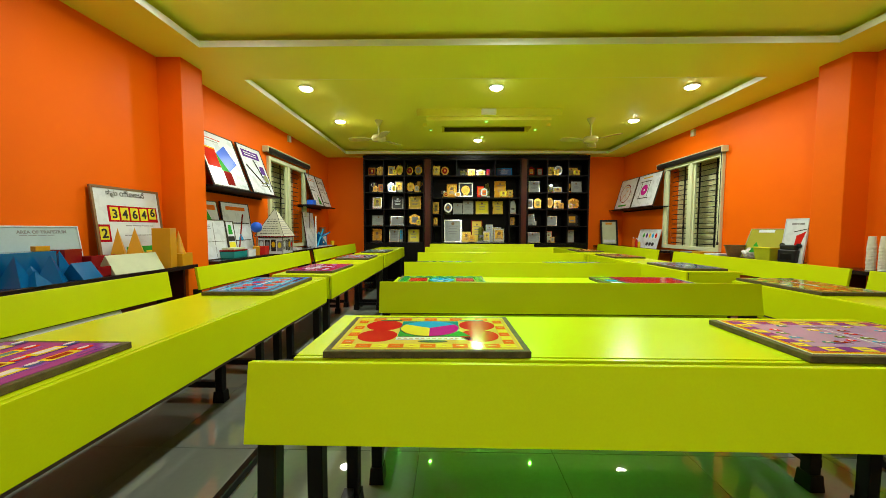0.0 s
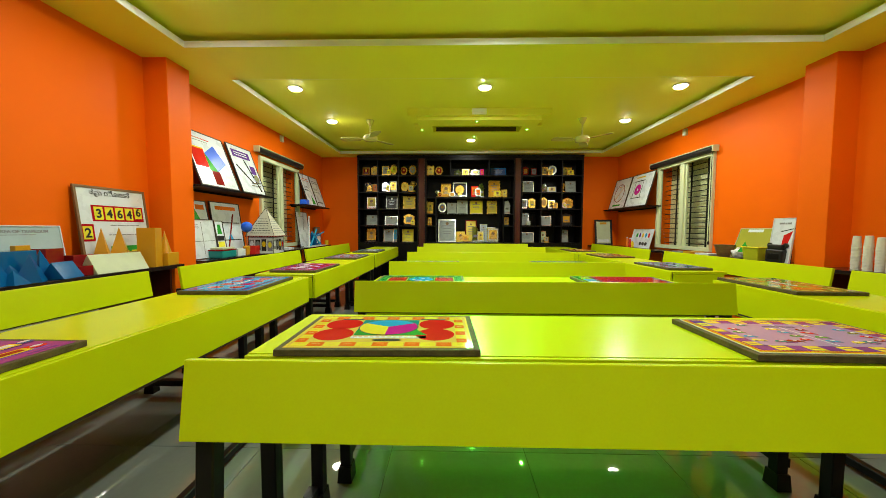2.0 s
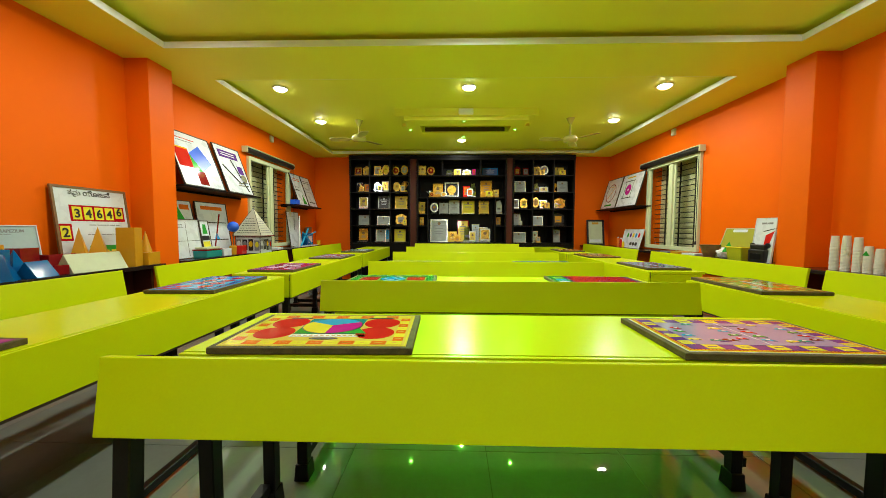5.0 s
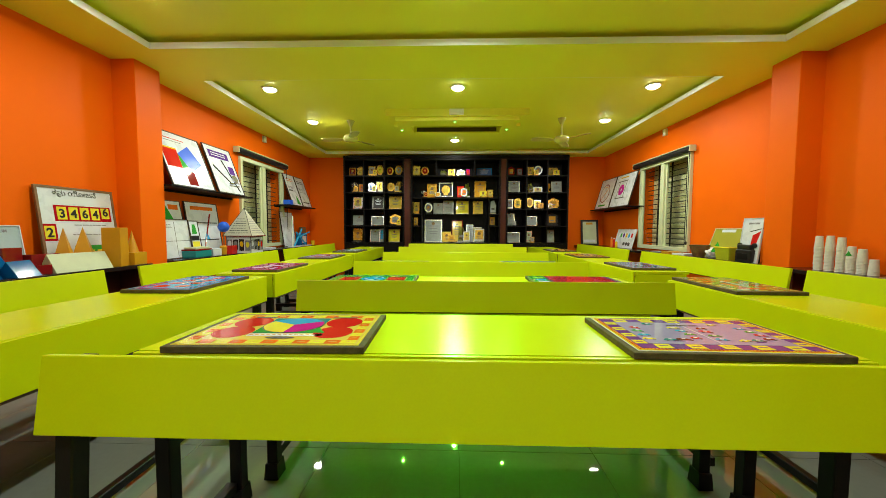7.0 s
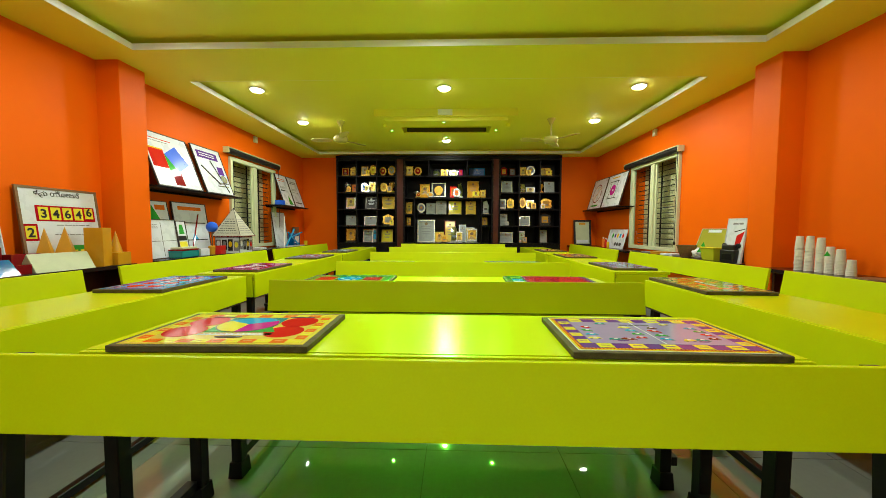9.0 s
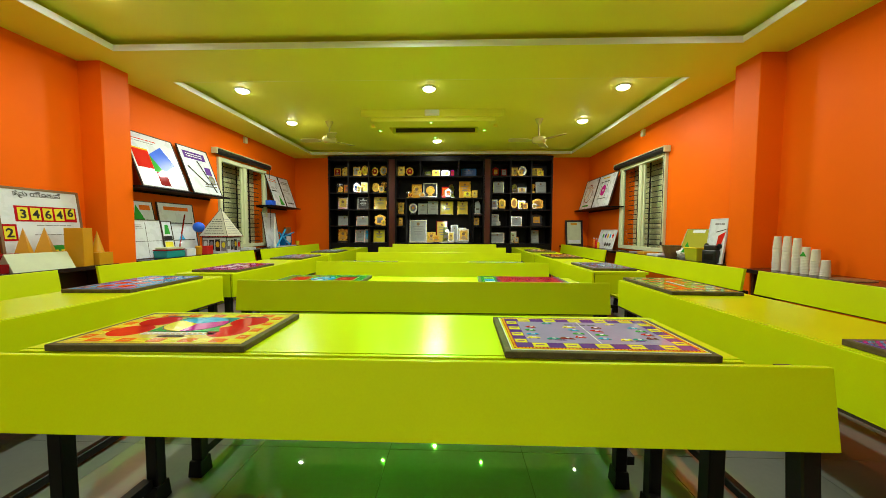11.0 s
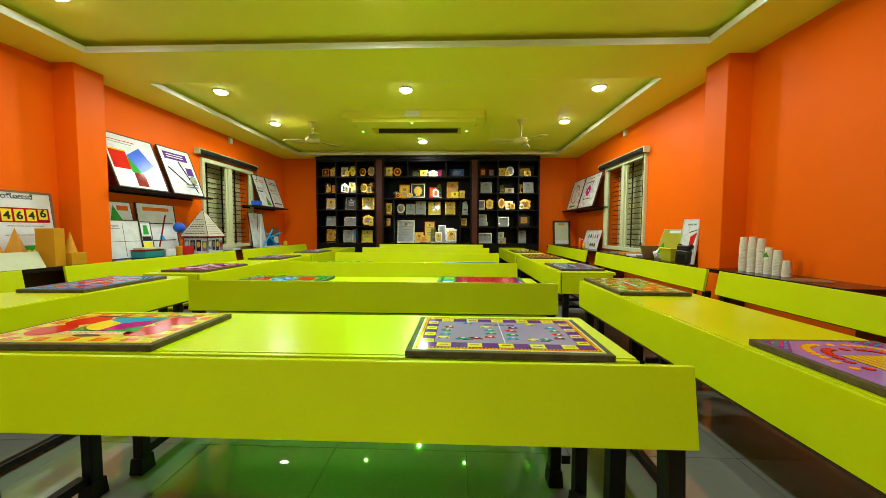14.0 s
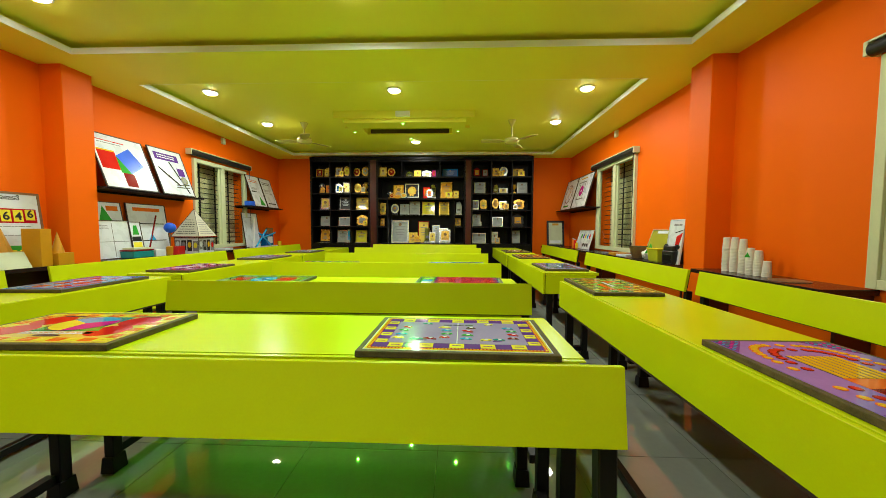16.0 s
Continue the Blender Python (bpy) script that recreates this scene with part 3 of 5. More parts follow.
def ticks(t, cells, z, material, wide=0.55, tall=0.10):
    """A short printed line in the middle of each cell."""
    out = []
    for pts in cells:
        x0, x1 = min(p[0] for p in pts), max(p[0] for p in pts)
        y0, y1 = min(p[1] for p in pts), max(p[1] for p in pts)
        cx, cy, hw, hh = (x0 + x1) / 2, (y0 + y1) / 2, (x1 - x0) * wide / 2, (y1 - y0) * tall / 2
        out.append(rect(cx - hw, cy - hh, cx + hw, cy + hh))
    flat("cell_text", out, z, material, t, th=0.0003)


def pie_board(x, y, turn):
    t = game_board(x, y, turn, "yellow board game with red discs and a coloured pie circle", SAND)
    flat("pale_border", [rect(-0.2425, -0.156, 0.2425, -0.1535), rect(-0.2425, 0.1535, 0.2425, 0.156), rect(-0.2425, -0.1535, -0.240, 0.1535), rect(0.240, -0.1535, 0.2425, 0.1535)], Z1, LEMON, t)
    a, b = ring_squares(0.478, 0.305, 11, 7, 0.030, 0.006)
    flat("orange_squares", a, Z1, ORANGEPRINT, t); flat("yellow_squares", b, Z1, LEMON, t)
    ticks(t, a, Z2, OCHRE); ticks(t, b, Z2, OCHRE, 0.3)
    flat("red_discs", [disc(0.056, cx=sx * 0.146 + sy * 0.002, cy=sy * 0.053 + 0.008) for sx in (-1, 1) for sy in (-1, 1)], Z1, RED, t)
    flat("teal_panel", [rect(-0.090, -0.055, 0.090, 0.108)], Z1, TEAL, t)
    flat("green_wedge", [[(-0.088, -0.053), (-0.02, -0.053), (-0.088, 0.0)], [(0.02, -0.053), (0.12, -0.053), (0.088, 0.0)]], Z2, GREEN, t)
    for a0, a1, mt in ((30, 150, SKYBLUE), (150, 270, LEMON), (270, 390, MAGENTA)):
        flat("pie_sector", [disc(0.088, 18, 0.0, 0.026, 0.078, a0, a1)], Z3, mt, t)
    flat("pie_outline", [disc(0.092, 28, 0.0, 0.026, 0.082)], Z2 + 0.0001, BLACK, t)
    flat("caption_band", [rect(-0.092, -0.082, 0.12, -0.062)], Z1, PAPER, t)
    flat("cell_text", [rect(-0.086 + k * 0.016, -0.074, -0.076 + k * 0.016, -0.070) for k in range(12)], Z2, OCHRE, t)
    flat("title_oval", [disc(0.040, 20, 0.012, -0.098, 0.009)], Z2, BLACK, t)
    flat("title_bars", [rect(-0.165, 0.111, -0.095, 0.121), rect(0.095, 0.111, 0.175, 0.121)], Z2, BLACK, t)
    return t


def figures(t, spots, z):
    """Small printed cars: a coloured body, a pale window and two dark wheels."""
    colours = (RED, GREEN, SKYBLUE, LEMON, TEAL, DARKRED)
    for i, (x, y) in enumerate(spots):
        q = random.Random(31 + i)
        a, ln = q.uniform(-0.5, 0.5), q.uniform(0.015, 0.021)
        m = [(x + u * math.cos(a) - v * math.sin(a), y + u * math.sin(a) + v * math.cos(a)) for u, v in ((-ln, -0.007), (ln, -0.008), (ln * 0.9, 0.002), (ln * 0.35, 0.010), (-ln * 0.5, 0.009), (-ln * 0.95, 0.001))]
        flat("printed_figures", [m], z, colours[i % 6], t, th=0.0003)
        flat("figure_window", [disc(0.006, 8, x + 0.002, y + 0.004, 0.004)], z + 0.0004, PAPER, t, th=0.0002)
        flat("figure_wheels", [disc(0.0042, 8, x + k * ln * 0.6, y - 0.008) for k in (-1, 1)], z + 0.0004, BLACK, t, th=0.0002)


def ladder_board(x, y, turn):
    t = game_board(x, y, turn, "lavender board game with purple and yellow border squares", PAPER)
    flat("yellow_border", [rect(-0.243, -0.156, 0.243, 0.156)], Z1 - 0.0001, LEMON, t, th=0.0005)
    flat("red_border", [rect(-0.237, -0.150, 0.237, 0.150)], Z1 + 0.0005, RED, t, th=0.0004)
    flat("border_dots", [disc(0.0035, 6, -0.230 + k * 0.0092, sy * 0.146) for k in range(51) for sy in (-1, 1)] + [disc(0.0035, 6, sx * 0.2325, -0.140 + k * 0.0093) for k in range(31) for sx in (-1, 1)], Z2 + 0.0003, YELLOW, t, th=0.0002)
    flat("purple_field", [rect(-0.228, -0.142, 0.228, 0.142)], Z2 + 0.0003, PURPLE, t, th=0.0003)
    a, b = ring_squares(0.456, 0.284, 11, 7, 0.034, 0.001)
    flat("yellow_squares", a, Z3, LEMON, t)
    ticks(t, a, Z4, PURPLE, 0.6, 0.12)
    flat("lavender_field", [rect(-0.192, -0.106, 0.192, 0.106)], Z3, LAVENDER, t)
    flat("fold_line", [rect(-0.0012, -0.106, 0.0012, 0.106)], Z4, PAPER, t)
    flat("title_bars", [rect(-0.045, 0.070, -0.020, 0.078), rect(-0.015, 0.070, 0.018, 0.078), rect(0.023, 0.070, 0.048, 0.078)], Z4, BLACK, t)
    flat("title_bars", [rect(-0.115, -0.084, -0.085, -0.080), rect(0.100, -0.084, 0.125, -0.080)], Z4, PURPLE, t)
    figures(t, [(sx * 0.098 + dx, dy) for sx in (-1, 1) for dx, dy in ((-0.058, 0.045), (-0.066, 0.012), (-0.068, -0.028), (-0.072, -0.062), (-0.018, -0.070), (0.020, -0.066), (0.060, -0.052), (0.066, -0.018), (0.064, 0.016), (0.058, 0.048), (0.0, 0.088))], Z4)
    return t


def loop_board(x, y, turn):
    t = game_board(x, y, turn, "lilac board game with loops of red and yellow dots", LILAC)
    for r, ry, n, mt, ring in ((0.212, 0.118, 46, YELLOW, ORANGEPRINT), (0.178, 0.088, 34, RED, DARKRED)):
        spots = [(r * math.copysign(abs(math.cos(a)) ** 0.55, math.cos(a)), ry * math.copysign(abs(math.sin(a)) ** 0.55, math.sin(a))) for a in [2 * math.pi * k / n for k in range(n)]]
        flat("inner_discs", [disc(0.0115, 12, u, v) for u, v in spots], Z1, ring, t)
        flat("dots", [disc(0.0085, 10, u, v) for u, v in spots], Z2, mt, t)
    flat("centre_panel", [rect(0.0, -0.062, 0.130, 0.062)], Z1, ORANGEPRINT, t)
    flat("panel_patch", [rect(0.05, -0.062, 0.13, -0.01), rect(0.02, 0.015, 0.07, 0.05)], Z2, DARKRED, t)
    flat("stripe_panel", [rect(-0.130, -0.062, 0.0, 0.062)], Z1, BLACK, t)
    flat("yellow_stripes", [rect(-0.130, -0.060 + k * 0.0178, 0.0, -0.047 + k * 0.0178) for k in range(7)], Z2, YELLOW, t)
    corners = [[(sx * 0.243, sy * 0.156), (sx * 0.150, sy * 0.156), (sx * 0.243, sy * 0.080)] for sx in (-1, 1) for sy in (-1, 1)]
    flat("corner_triangles", corners, Z1, PURPLE, t)
    for s0, mt in ((0, TEAL), (1, MAGENTA), (2, SKYBLUE)):
        flat("corner_spots", [disc(0.0042, 6, sx * (0.236 - i * 0.0125), sy * (0.150 - j * 0.011)) for sx in (-1, 1) for sy in (-1, 1) for i in range(6) for j in range(6) if i + j < 6 and (i + j) % 3 == s0], Z2, mt, t)
    return t


def card_board(x, y, turn):
    """Purple bands with yellow picture cards and ovals between them."""
    t = game_board(x, y, turn, "magenta board game with purple bands and yellow picture cards", LILACPINK)
    for k in range(4):
        v = -0.105 + k * 0.070
        flat("purple_band", [rect(-0.225, v - 0.020, 0.215, v + 0.020)], Z1, PURPLE if k % 2 else VIOLET, t)
        flat("red_patch", [rect(-0.225 + k * 0.04, v + 0.008, -0.150 + k * 0.04, v + 0.026), rect(0.13, v + 0.004, 0.205, v + 0.022)], Z2, RED, t)
        for i in range(4):
            u = -0.175 + i * 0.108 + (k % 2) * 0.03
            flat("yellow_squares", [rect(u - 0.034, v - 0.016, u + 0.034, v + 0.016)], Z2 + 0.0006, LEMON, t)
            flat("card_picture", [rect(u - 0.024, v - 0.009, u + 0.024, v + 0.010)], Z3 + 0.0006, (PAPER, TEAL, PAPER, DARKRED)[(i + k) % 4], t)
            flat("printed_oval", [disc(0.020, 14, u + 0.054, v, 0.011)], Z2 + 0.0006, (BLUE, RED)[(i + k) % 2], t)
            flat("oval_cap", [disc(0.014, 12, u + 0.056, v + 0.006, 0.006)], Z3 + 0.0006, PAPER, t)
    flat("title_bars", [rect(0.150, -0.146, 0.215, -0.140)], Z1, PURPLE, t)
    return t


def mixed_board(x, y, turn, label, sheet, c1, c2, c3, c4, seed, discs=True):
    t = game_board(x, y, turn, label, sheet)
    a, b = ring_squares(0.48, 0.305, 12, 6, 0.030, 0.006)
    flat("border_squares", a, Z1, c1, t); flat("border_squares", b, Z1, c2, t)
    q = random.Random(seed)
    if discs:
        flat("discs", [disc(0.036, 20, -0.15 + i * 0.10, -0.055 + j * 0.11) for i in range(4) for j in range(2)], Z1, c3, t)
        flat("inner_discs", [disc(0.018, 14, -0.15 + i * 0.10, -0.055 + j * 0.11) for i in range(4) for j in range(2)], Z2, c4, t)
    else:
        g1, g2 = [], []
        for i in range(9):
            for j in range(5):
                u = q.random()
                cell = rect(-0.186 + i * 0.0415, -0.098 + j * 0.0395, -0.150 + i * 0.0415, -0.066 + j * 0.0395)
                if u < 0.4:
                    g1.append(cell)
                elif u < 0.75:
                    g2.append(cell)
        flat("grid_squares", g1, Z1, c3, t); flat("grid_squares", g2, Z1, c4, t)
    flat("title_bar", [rect(-0.08, -0.008, 0.08, 0.006)], Z3, PAPER, t)
    return t


def panel_board(x, y, turn):
    t = game_board(x, y, turn, "green board game with two red panels and a blue centre", GREEN)
    for k in range(14):
        for sy in (-1, 1):
            flat("border_squares", [rect(-0.225 + k * 0.033, sy * 0.140 - 0.010, -0.200 + k * 0.033, sy * 0.140 + 0.010)], Z1, (TEAL, LIMEPRINT)[k % 2], t)
    for sx in (-1, 1):
        flat("pale_border", [rect(sx * 0.140 - 0.062, -0.075, sx * 0.140 + 0.062, 0.075)], Z1, LIMEPRINT, t)
        flat("red_panel", [rect(sx * 0.140 - 0.054, -0.066, sx * 0.140 + 0.054, 0.066)], Z2, RED, t)
    flat("blue_field", [disc(0.078, 6, 0.0, 0.0, 0.100)], Z1, SKYBLUE, t)
    q = random.Random(4)
    for mt in (PAPER, BLUE, TEAL, PAPER):
        flat("printed_figures", [disc(0.012, 7, q.uniform(-0.05, 0.05), q.uniform(-0.07, 0.07), 0.010) for k in range(4)], Z2, mt, t)
    return t


def hive_board(x, y, turn):
    t = game_board(x, y, turn, "green edged board game with a field of red and violet cells", GREEN)
    flat("dark_field", [rect(-0.150, -0.148, 0.236, 0.148)], Z1, PURPLE, t)
    cells = [(-0.132 + i * 0.036 + (j % 2) * 0.018, -0.130 + j * 0.033) for i in range(10) for j in range(9)]
    flat("discs", [disc(0.0185, 6, u, v, a0=30, a1=390) for u, v in cells if (round(u * 1000) + round(v * 1000)) % 3], Z2, RED, t)
    flat("inner_discs", [disc(0.0185, 6, u, v, a0=30, a1=390) for u, v in cells if not (round(u * 1000) + round(v * 1000)) % 3], Z2, ORANGEPRINT, t)
    for k, mt in enumerate((PAPER, SKYBLUE, LIMEPRINT)):
        flat("side_card", [rect(-0.225, -0.12 + k * 0.085, -0.165, -0.055 + k * 0.085)], Z1, mt, t)
    return t


pie_board(0.095, 1.225, 1.5)
ladder_board(1.305, 1.215, -1.2)
panel_board(0.105, 2.285, 1)
hive_board(1.320, 2.290, -2)
mixed_board(0.10, 3.34, 0, "dark green board game with pale border squares", TEAL, LEMON, GREEN, PAPER, GREEN, 3, False)
mixed_board(1.30, 3.34, 1, "blue board game with teal discs", SKYBLUE, TEAL, BLUE, TEAL, LEMON, 4)
mixed_board(0.10, 4.50, 0, "brown board game with dark squares", DARKRED, BLACK, OCHRE, OCHRE, BLACK, 5, False)
mixed_board(1.28, 4.50, 0, "grey board game with violet squares", GREYTEXT, PURPLE, PAPER, LAVENDER, PURPLE, 6, False)
mixed_board(-0.885, 2.105, 92, "blue board game with large red discs", SKYBLUE, BLUE, PURPLE, RED, RED, 8)
mixed_board(-0.870, 2.955, 89, "magenta board game with small dark squares", MAGENTA, RED, PURPLE, DARKRED, PAPER, 9, False)
mixed_board(-0.875, 4.05, 90, "violet grey board game with dark squares", GREYTEXT, PURPLE, BLACK, LAVENDER, DARKRED, 10, False)
mixed_board(-0.875, 5.10, 90, "dark board game with grey squares", TEAL, BLACK, GREYTEXT, PAPER, BLACK, 11, False)
card_board(-0.880, 0.845, 90)
loop_board(2.180, 0.93, -90)
mixed_board(2.172, 2.195, -91, "olive board game with a grid of green and orange squares", OLIVEPRINT, GREEN, SAND, LIMEPRINT, ORANGEPRINT, 12, False)
mixed_board(2.190, 3.24, -90, "blue grey board game with violet squares", NAVYPRINT, LAVENDER, GREYTEXT, LAVENDER, TEAL, 13, False)
mixed_board(2.190, 4.40, -90, "brown board game with dark red squares", OCHRE, DARKRED, BLACK, DARKRED, BLACK, 14, False)
mixed_board(2.190, 5.45, -90, "brown and olive board game with dark border", SAND, BLACK, DARKRED, OCHRE, DARKRED, 15, False)


# ---- wall shelves and leaning display boards ----
def wall_shelf(x0, x1, y0, y1, z):
    t = thing("wall_shelf", pose(0, 0, 0), "thin black wall shelf on the orange wall", "shelf", "wall shelves")
    bm = B(); box(bm, x0, x1, y0, y1, z - 0.018, z); part("board", soft(bm, 0.002, 1), BLACKSHELF, t)
    xw, s = (x0, 1) if x0 < 0 else (x1, -1)
    bm = B(); box(bm, min(xw, xw + s * 0.012), max(xw, xw + s * 0.012), y0 + 0.02, y1 - 0.02, z - 0.040, z - 0.0185); part("wall_cleat", bm, BLACKSHELF, t)


wall_shelf(WL, -1.985, 3.315, 4.60, 1.475)
wall_shelf(WL, -1.985, 5.62, 6.64, 1.458)
wall_shelf(3.225, WR, 5.60, 6.98, 1.445)


def leaning(name, side, y0, y1, xb, zb, xt, zt):
    """The pose and size of a board that leans on a side wall; local x runs to the viewer's right, y up the board, z to the room."""
    u = Vector((0, 1 if side < 0 else -1, 0))
    v = Vector((xt - xb, 0, zt - zb))
    h = v.length
    v.normalize()
    n = u.cross(v)
    m = Matrix(((u.x, v.x, n.x, xb), (u.y, v.y, n.y, y0 if side < 0 else y1), (u.z, v.z, n.z, zb), (0, 0, 0, 1)))
    return m, y1 - y0, h


def display_board(side, y0, y1, xb, zb, xt, zt, label, frame_mat=WOODFRAME, edge=0.012, sheet=None, category="poster board"):
    m, w, h = leaning("", side, y0, y1, xb, zb, xt, zt)
    t = thing("display_board", m, label, category, "display boards")
    bm = B(); box(bm, edge * 0.6, w - edge * 0.6, edge * 0.6, h - edge * 0.6, 0.0, 0.008); part("backing", bm, BOARDEDGE, t)
    bm = B()
    for a, b, c, d in ((0, edge, 0, h), (w - edge, w, 0, h), (edge, w - edge, 0, edge), (edge, w - edge, h - edge, h)):
        box(bm, a, b, c, d, 0.0, 0.015)
    part("frame", bm, frame_mat, t)
    face = flat("sheet", [rect(edge, edge, w - edge, h - edge)], 0.0082, sheet or PAPER, t, th=0.001)
    return face, w, h


S1, S2, S3 = 0.0094, 0.0102, 0.0110


def text_bars(t, x, y, w, rows, mt=GREYTEXT, h=0.006, gap=0.014, seed=0, z=S1):
    q = random.Random(seed)
    out = []
    for r in range(rows):
        cx = x
        while cx < x + w - 0.01:
            ln = min(q.uniform(0.012, 0.05), x + w - cx)
            out.append(rect(cx, y - r * gap, cx + ln, y - r * gap + h))
            cx += ln + 0.006
    return flat("text_block", out, z, mt, t)


def lettering(text, size, x, y, z, material, parent, bold=0.0, align="LEFT"):
    cu = bpy.data.curves.new("lettering", "FONT")
    cu.body, cu.size, cu.extrude, cu.offset, cu.align_x = text, size, 0.0006, bold, align
    tmp = bpy.data.objects.new("lettering", cu)
    me = bpy.data.meshes.new_from_object(tmp)
    bpy.data.objects.remove(tmp)
    me.materials.append(material)
    o = new("lettering", me)
    o.parent = parent
    o.matrix_basis = pose(x, y, z)
    return o


# the number board on the counter by the pillar
t, w, h = display_board(-1, 2.45, 2.985, -2.17, 0.776, -2.235, 1.365, "white number puzzle board in a brown wooden frame", edge=0.016)
flat("red_strip", [rect(0.100, 0.345, 0.500, 0.460)], S1, CRIMSON, t)
for k, c in enumerate("34646"):
    x = 0.117 + k * 0.077
    dy = 0.012 if k == 4 else 0.0
    flat("number_tile", [rect(x, 0.357 + dy, x + 0.062, 0.448 + dy * 0.3)], S2, LEMON, t)
    lettering(c, 0.085, x + 0.031, 0.372 + dy * 1.6, 0.0125, BLACK, t, 0.0022, "CENTER")
flat("red_square", [rect(0.012, 0.205, 0.100, 0.325)], S1, CRIMSON, t)
flat("number_tile", [rect(0.025, 0.220, 0.087, 0.310)], S2, LEMON, t)
lettering("2", 0.088, 0.056, 0.234, 0.0125, BLACK, t, 0.0022, "CENTER")
lettering("\u0c95\u0cae \u0caf\u0ccb\u0c9c\u0ca8\u0cc6", 0.050, 0.255, 0.530, 0.0100, BLACK, t, 0.0008, "CENTER")
flat("letter_hook", [[(0.136, 0.529), (0.146, 0.516), (0.160, 0.517), (0.162, 0.522), (0.150, 0.523), (0.142, 0.532)]], S1, BLACK, t)
text_bars(t, 0.22, 0.315, 0.23, 1, seed=2)
text_bars(t, 0.20, 0.245, 0.26, 1, seed=3)
flat("green_strip", [rect(0.20, 0.05, 0.50, 0.165)], S1, GREEN, t)
flat("yellow_tiles", [rect(0.215 + k * 0.07, 0.06, 0.265 + k * 0.07, 0.13) for k in range(4)], S2, LEMON, t)

# clear-fronted pale panel with a heading, behind the blue solids
t, w, h = display_board(-1, 1.72, 2.365, -2.19, 0.776, -2.235, 1.085, "pale blue grey display panel with a grey heading", frame_mat=PAPER, edge=0.006, sheet=mat("pale_blue_sheet", (0.42, 0.55, 0.60), 0.12))
lettering("AREA OF TRAPEZIUM", 0.026, 0.33, 0.268, 0.0096, GREYTEXT, t, 0.0006)
text_bars(t, 0.34, 0.255, 0.17, 1, seed=5, h=0.004)

# upper shelf: coloured squares board, compass and ruler board
t, w, h = display_board(-1, 3.38, 3.955, -2.03, 1.4765, -2.225, 2.015, "white poster board with red, blue and green rectangles", frame_mat=EDGE, edge=0.007)
flat("red_square", [rect(0.03, 0.20, 0.21, 0.39)], S1, RED, t)
flat("yellow_line", [rect(0.03, 0.39, 0.21, 0.405)], S1, YELLOW, t)
flat("blue_square", [[(0.21, 0.355), (0.385, 0.465), (0.50, 0.285), (0.325, 0.175)]], S1, BRIGHTBLUE, t)
flat("green_triangle", [[(0.21, 0.355), (0.325, 0.175), (0.21, 0.175)]], S2, GREEN, t)
flat("dark_red_rectangle", [rect(0.225, 0.03, 0.345, 0.175)], S1, DARKRED, t)
text_bars(t, 0.05, 0.500, 0.30, 1, RED, seed=6, h=0.010)
text_bars(t, 0.07, 0.475, 0.24, 1, seed=7, h=0.008)
t, w, h = display_board(-1, 4.02, 4.495, -2.03, 1.4765, -2.225, 2.025, "white poster board with a purple title and drawing instruments", frame_mat=EDGE, edge=0.007)
flat("purple_title", [rect(0.06, 0.435, 0.40, 0.525)], S1, PURPLE, t)
text_bars(t, 0.10, 0.490, 0.26, 2, PAPER, seed=8, h=0.012, gap=0.028, z=S2)
bm = B()
rod(bm, (0.06, 0.33, 0.014), (0.29, 0.13, 0.014), 0.007, n=6); rod(bm, (0.24, 0.42, 0.014), (0.40, 0.04, 0.014), 0.006, n=6)
part("black_rods", bm, BLACK, t)
flat("grey_panel", [rect(0.33, 0.26, 0.43, 0.36)], S1, PURPLE, t)
bm = B(); lathe(bm, [(0.035, 0.0), (0.05, 0.0), (0.05, 0.012), (0.035, 0.012)], 20, pose(0.375, 0.20, 0.010)); part("metal_ring", bm, SILVER, t)
bm = B(); rod(bm, (0.24, 0.13, 0.016), (0.43, 0.15, 0.016), 0.006, n=6); rod(bm, (0.22, 0.10, 0.016), (0.42, 0.11, 0.016), 0.005, n=6); part("metal_rods", bm, SILVER, t)

# lower row behind the pillar
t, w, h = display_board(-1, 3.335, 3.69, -2.19, 1.10, -2.235, 1.345, "white poster board with a green cone and an orange block", frame_mat=EDGE, edge=0.006)
flat("green_triangle", [[(0.10, 0.02), (0.26, 0.02), (0.165, 0.21)]], S1, GREEN, t)
flat("orange_text_block", [rect(0.20, 0.16, 0.32, 0.21)], S1, ORANGEPRINT, t)
flat("blue_band", [rect(0.10, 0.02, 0.16, 0.05)], S2, TEAL, t)
t, w, h = display_board(-1, 3.335, 3.71, -2.12, 0.776, -2.17, 1.16, "white chart board ruled into black boxes", frame_mat=EDGE, edge=0.006)
flat("rule_lines", [rect(0.01, 0.17, 0.36, 0.174), rect(0.19, 0.02, 0.194, 0.36), rect(0.02, 0.30, 0.16, 0.304)], S1, BLACK, t)
text_bars(t, 0.03, 0.33, 0.12, 2, seed=9)
t, w, h = display_board(-1, 3.70, 3.83, -2.10, 0.776, -2.16, 1.15, "narrow chart with green, black and yellow blocks", frame_mat=EDGE, edge=0.005)
flat("yellow_block", [rect(0.015, 0.03, 0.115, 0.16)], S1, LEMON, t)
flat("black_block", [rect(0.012, 0.17, 0.118, 0.22)], S1, BLACK, t)
flat("green_block", [[(0.03, 0.24), (0.10, 0.24), (0.085, 0.34), (0.045, 0.34)]], S1, GREEN, t)
t, w, h = display_board(-1, 3.745, 4.245, -2.16, 0.776, -2.235, 1.355, "white board with a tilted rod and black rules", frame_mat=EDGE, edge=0.008)
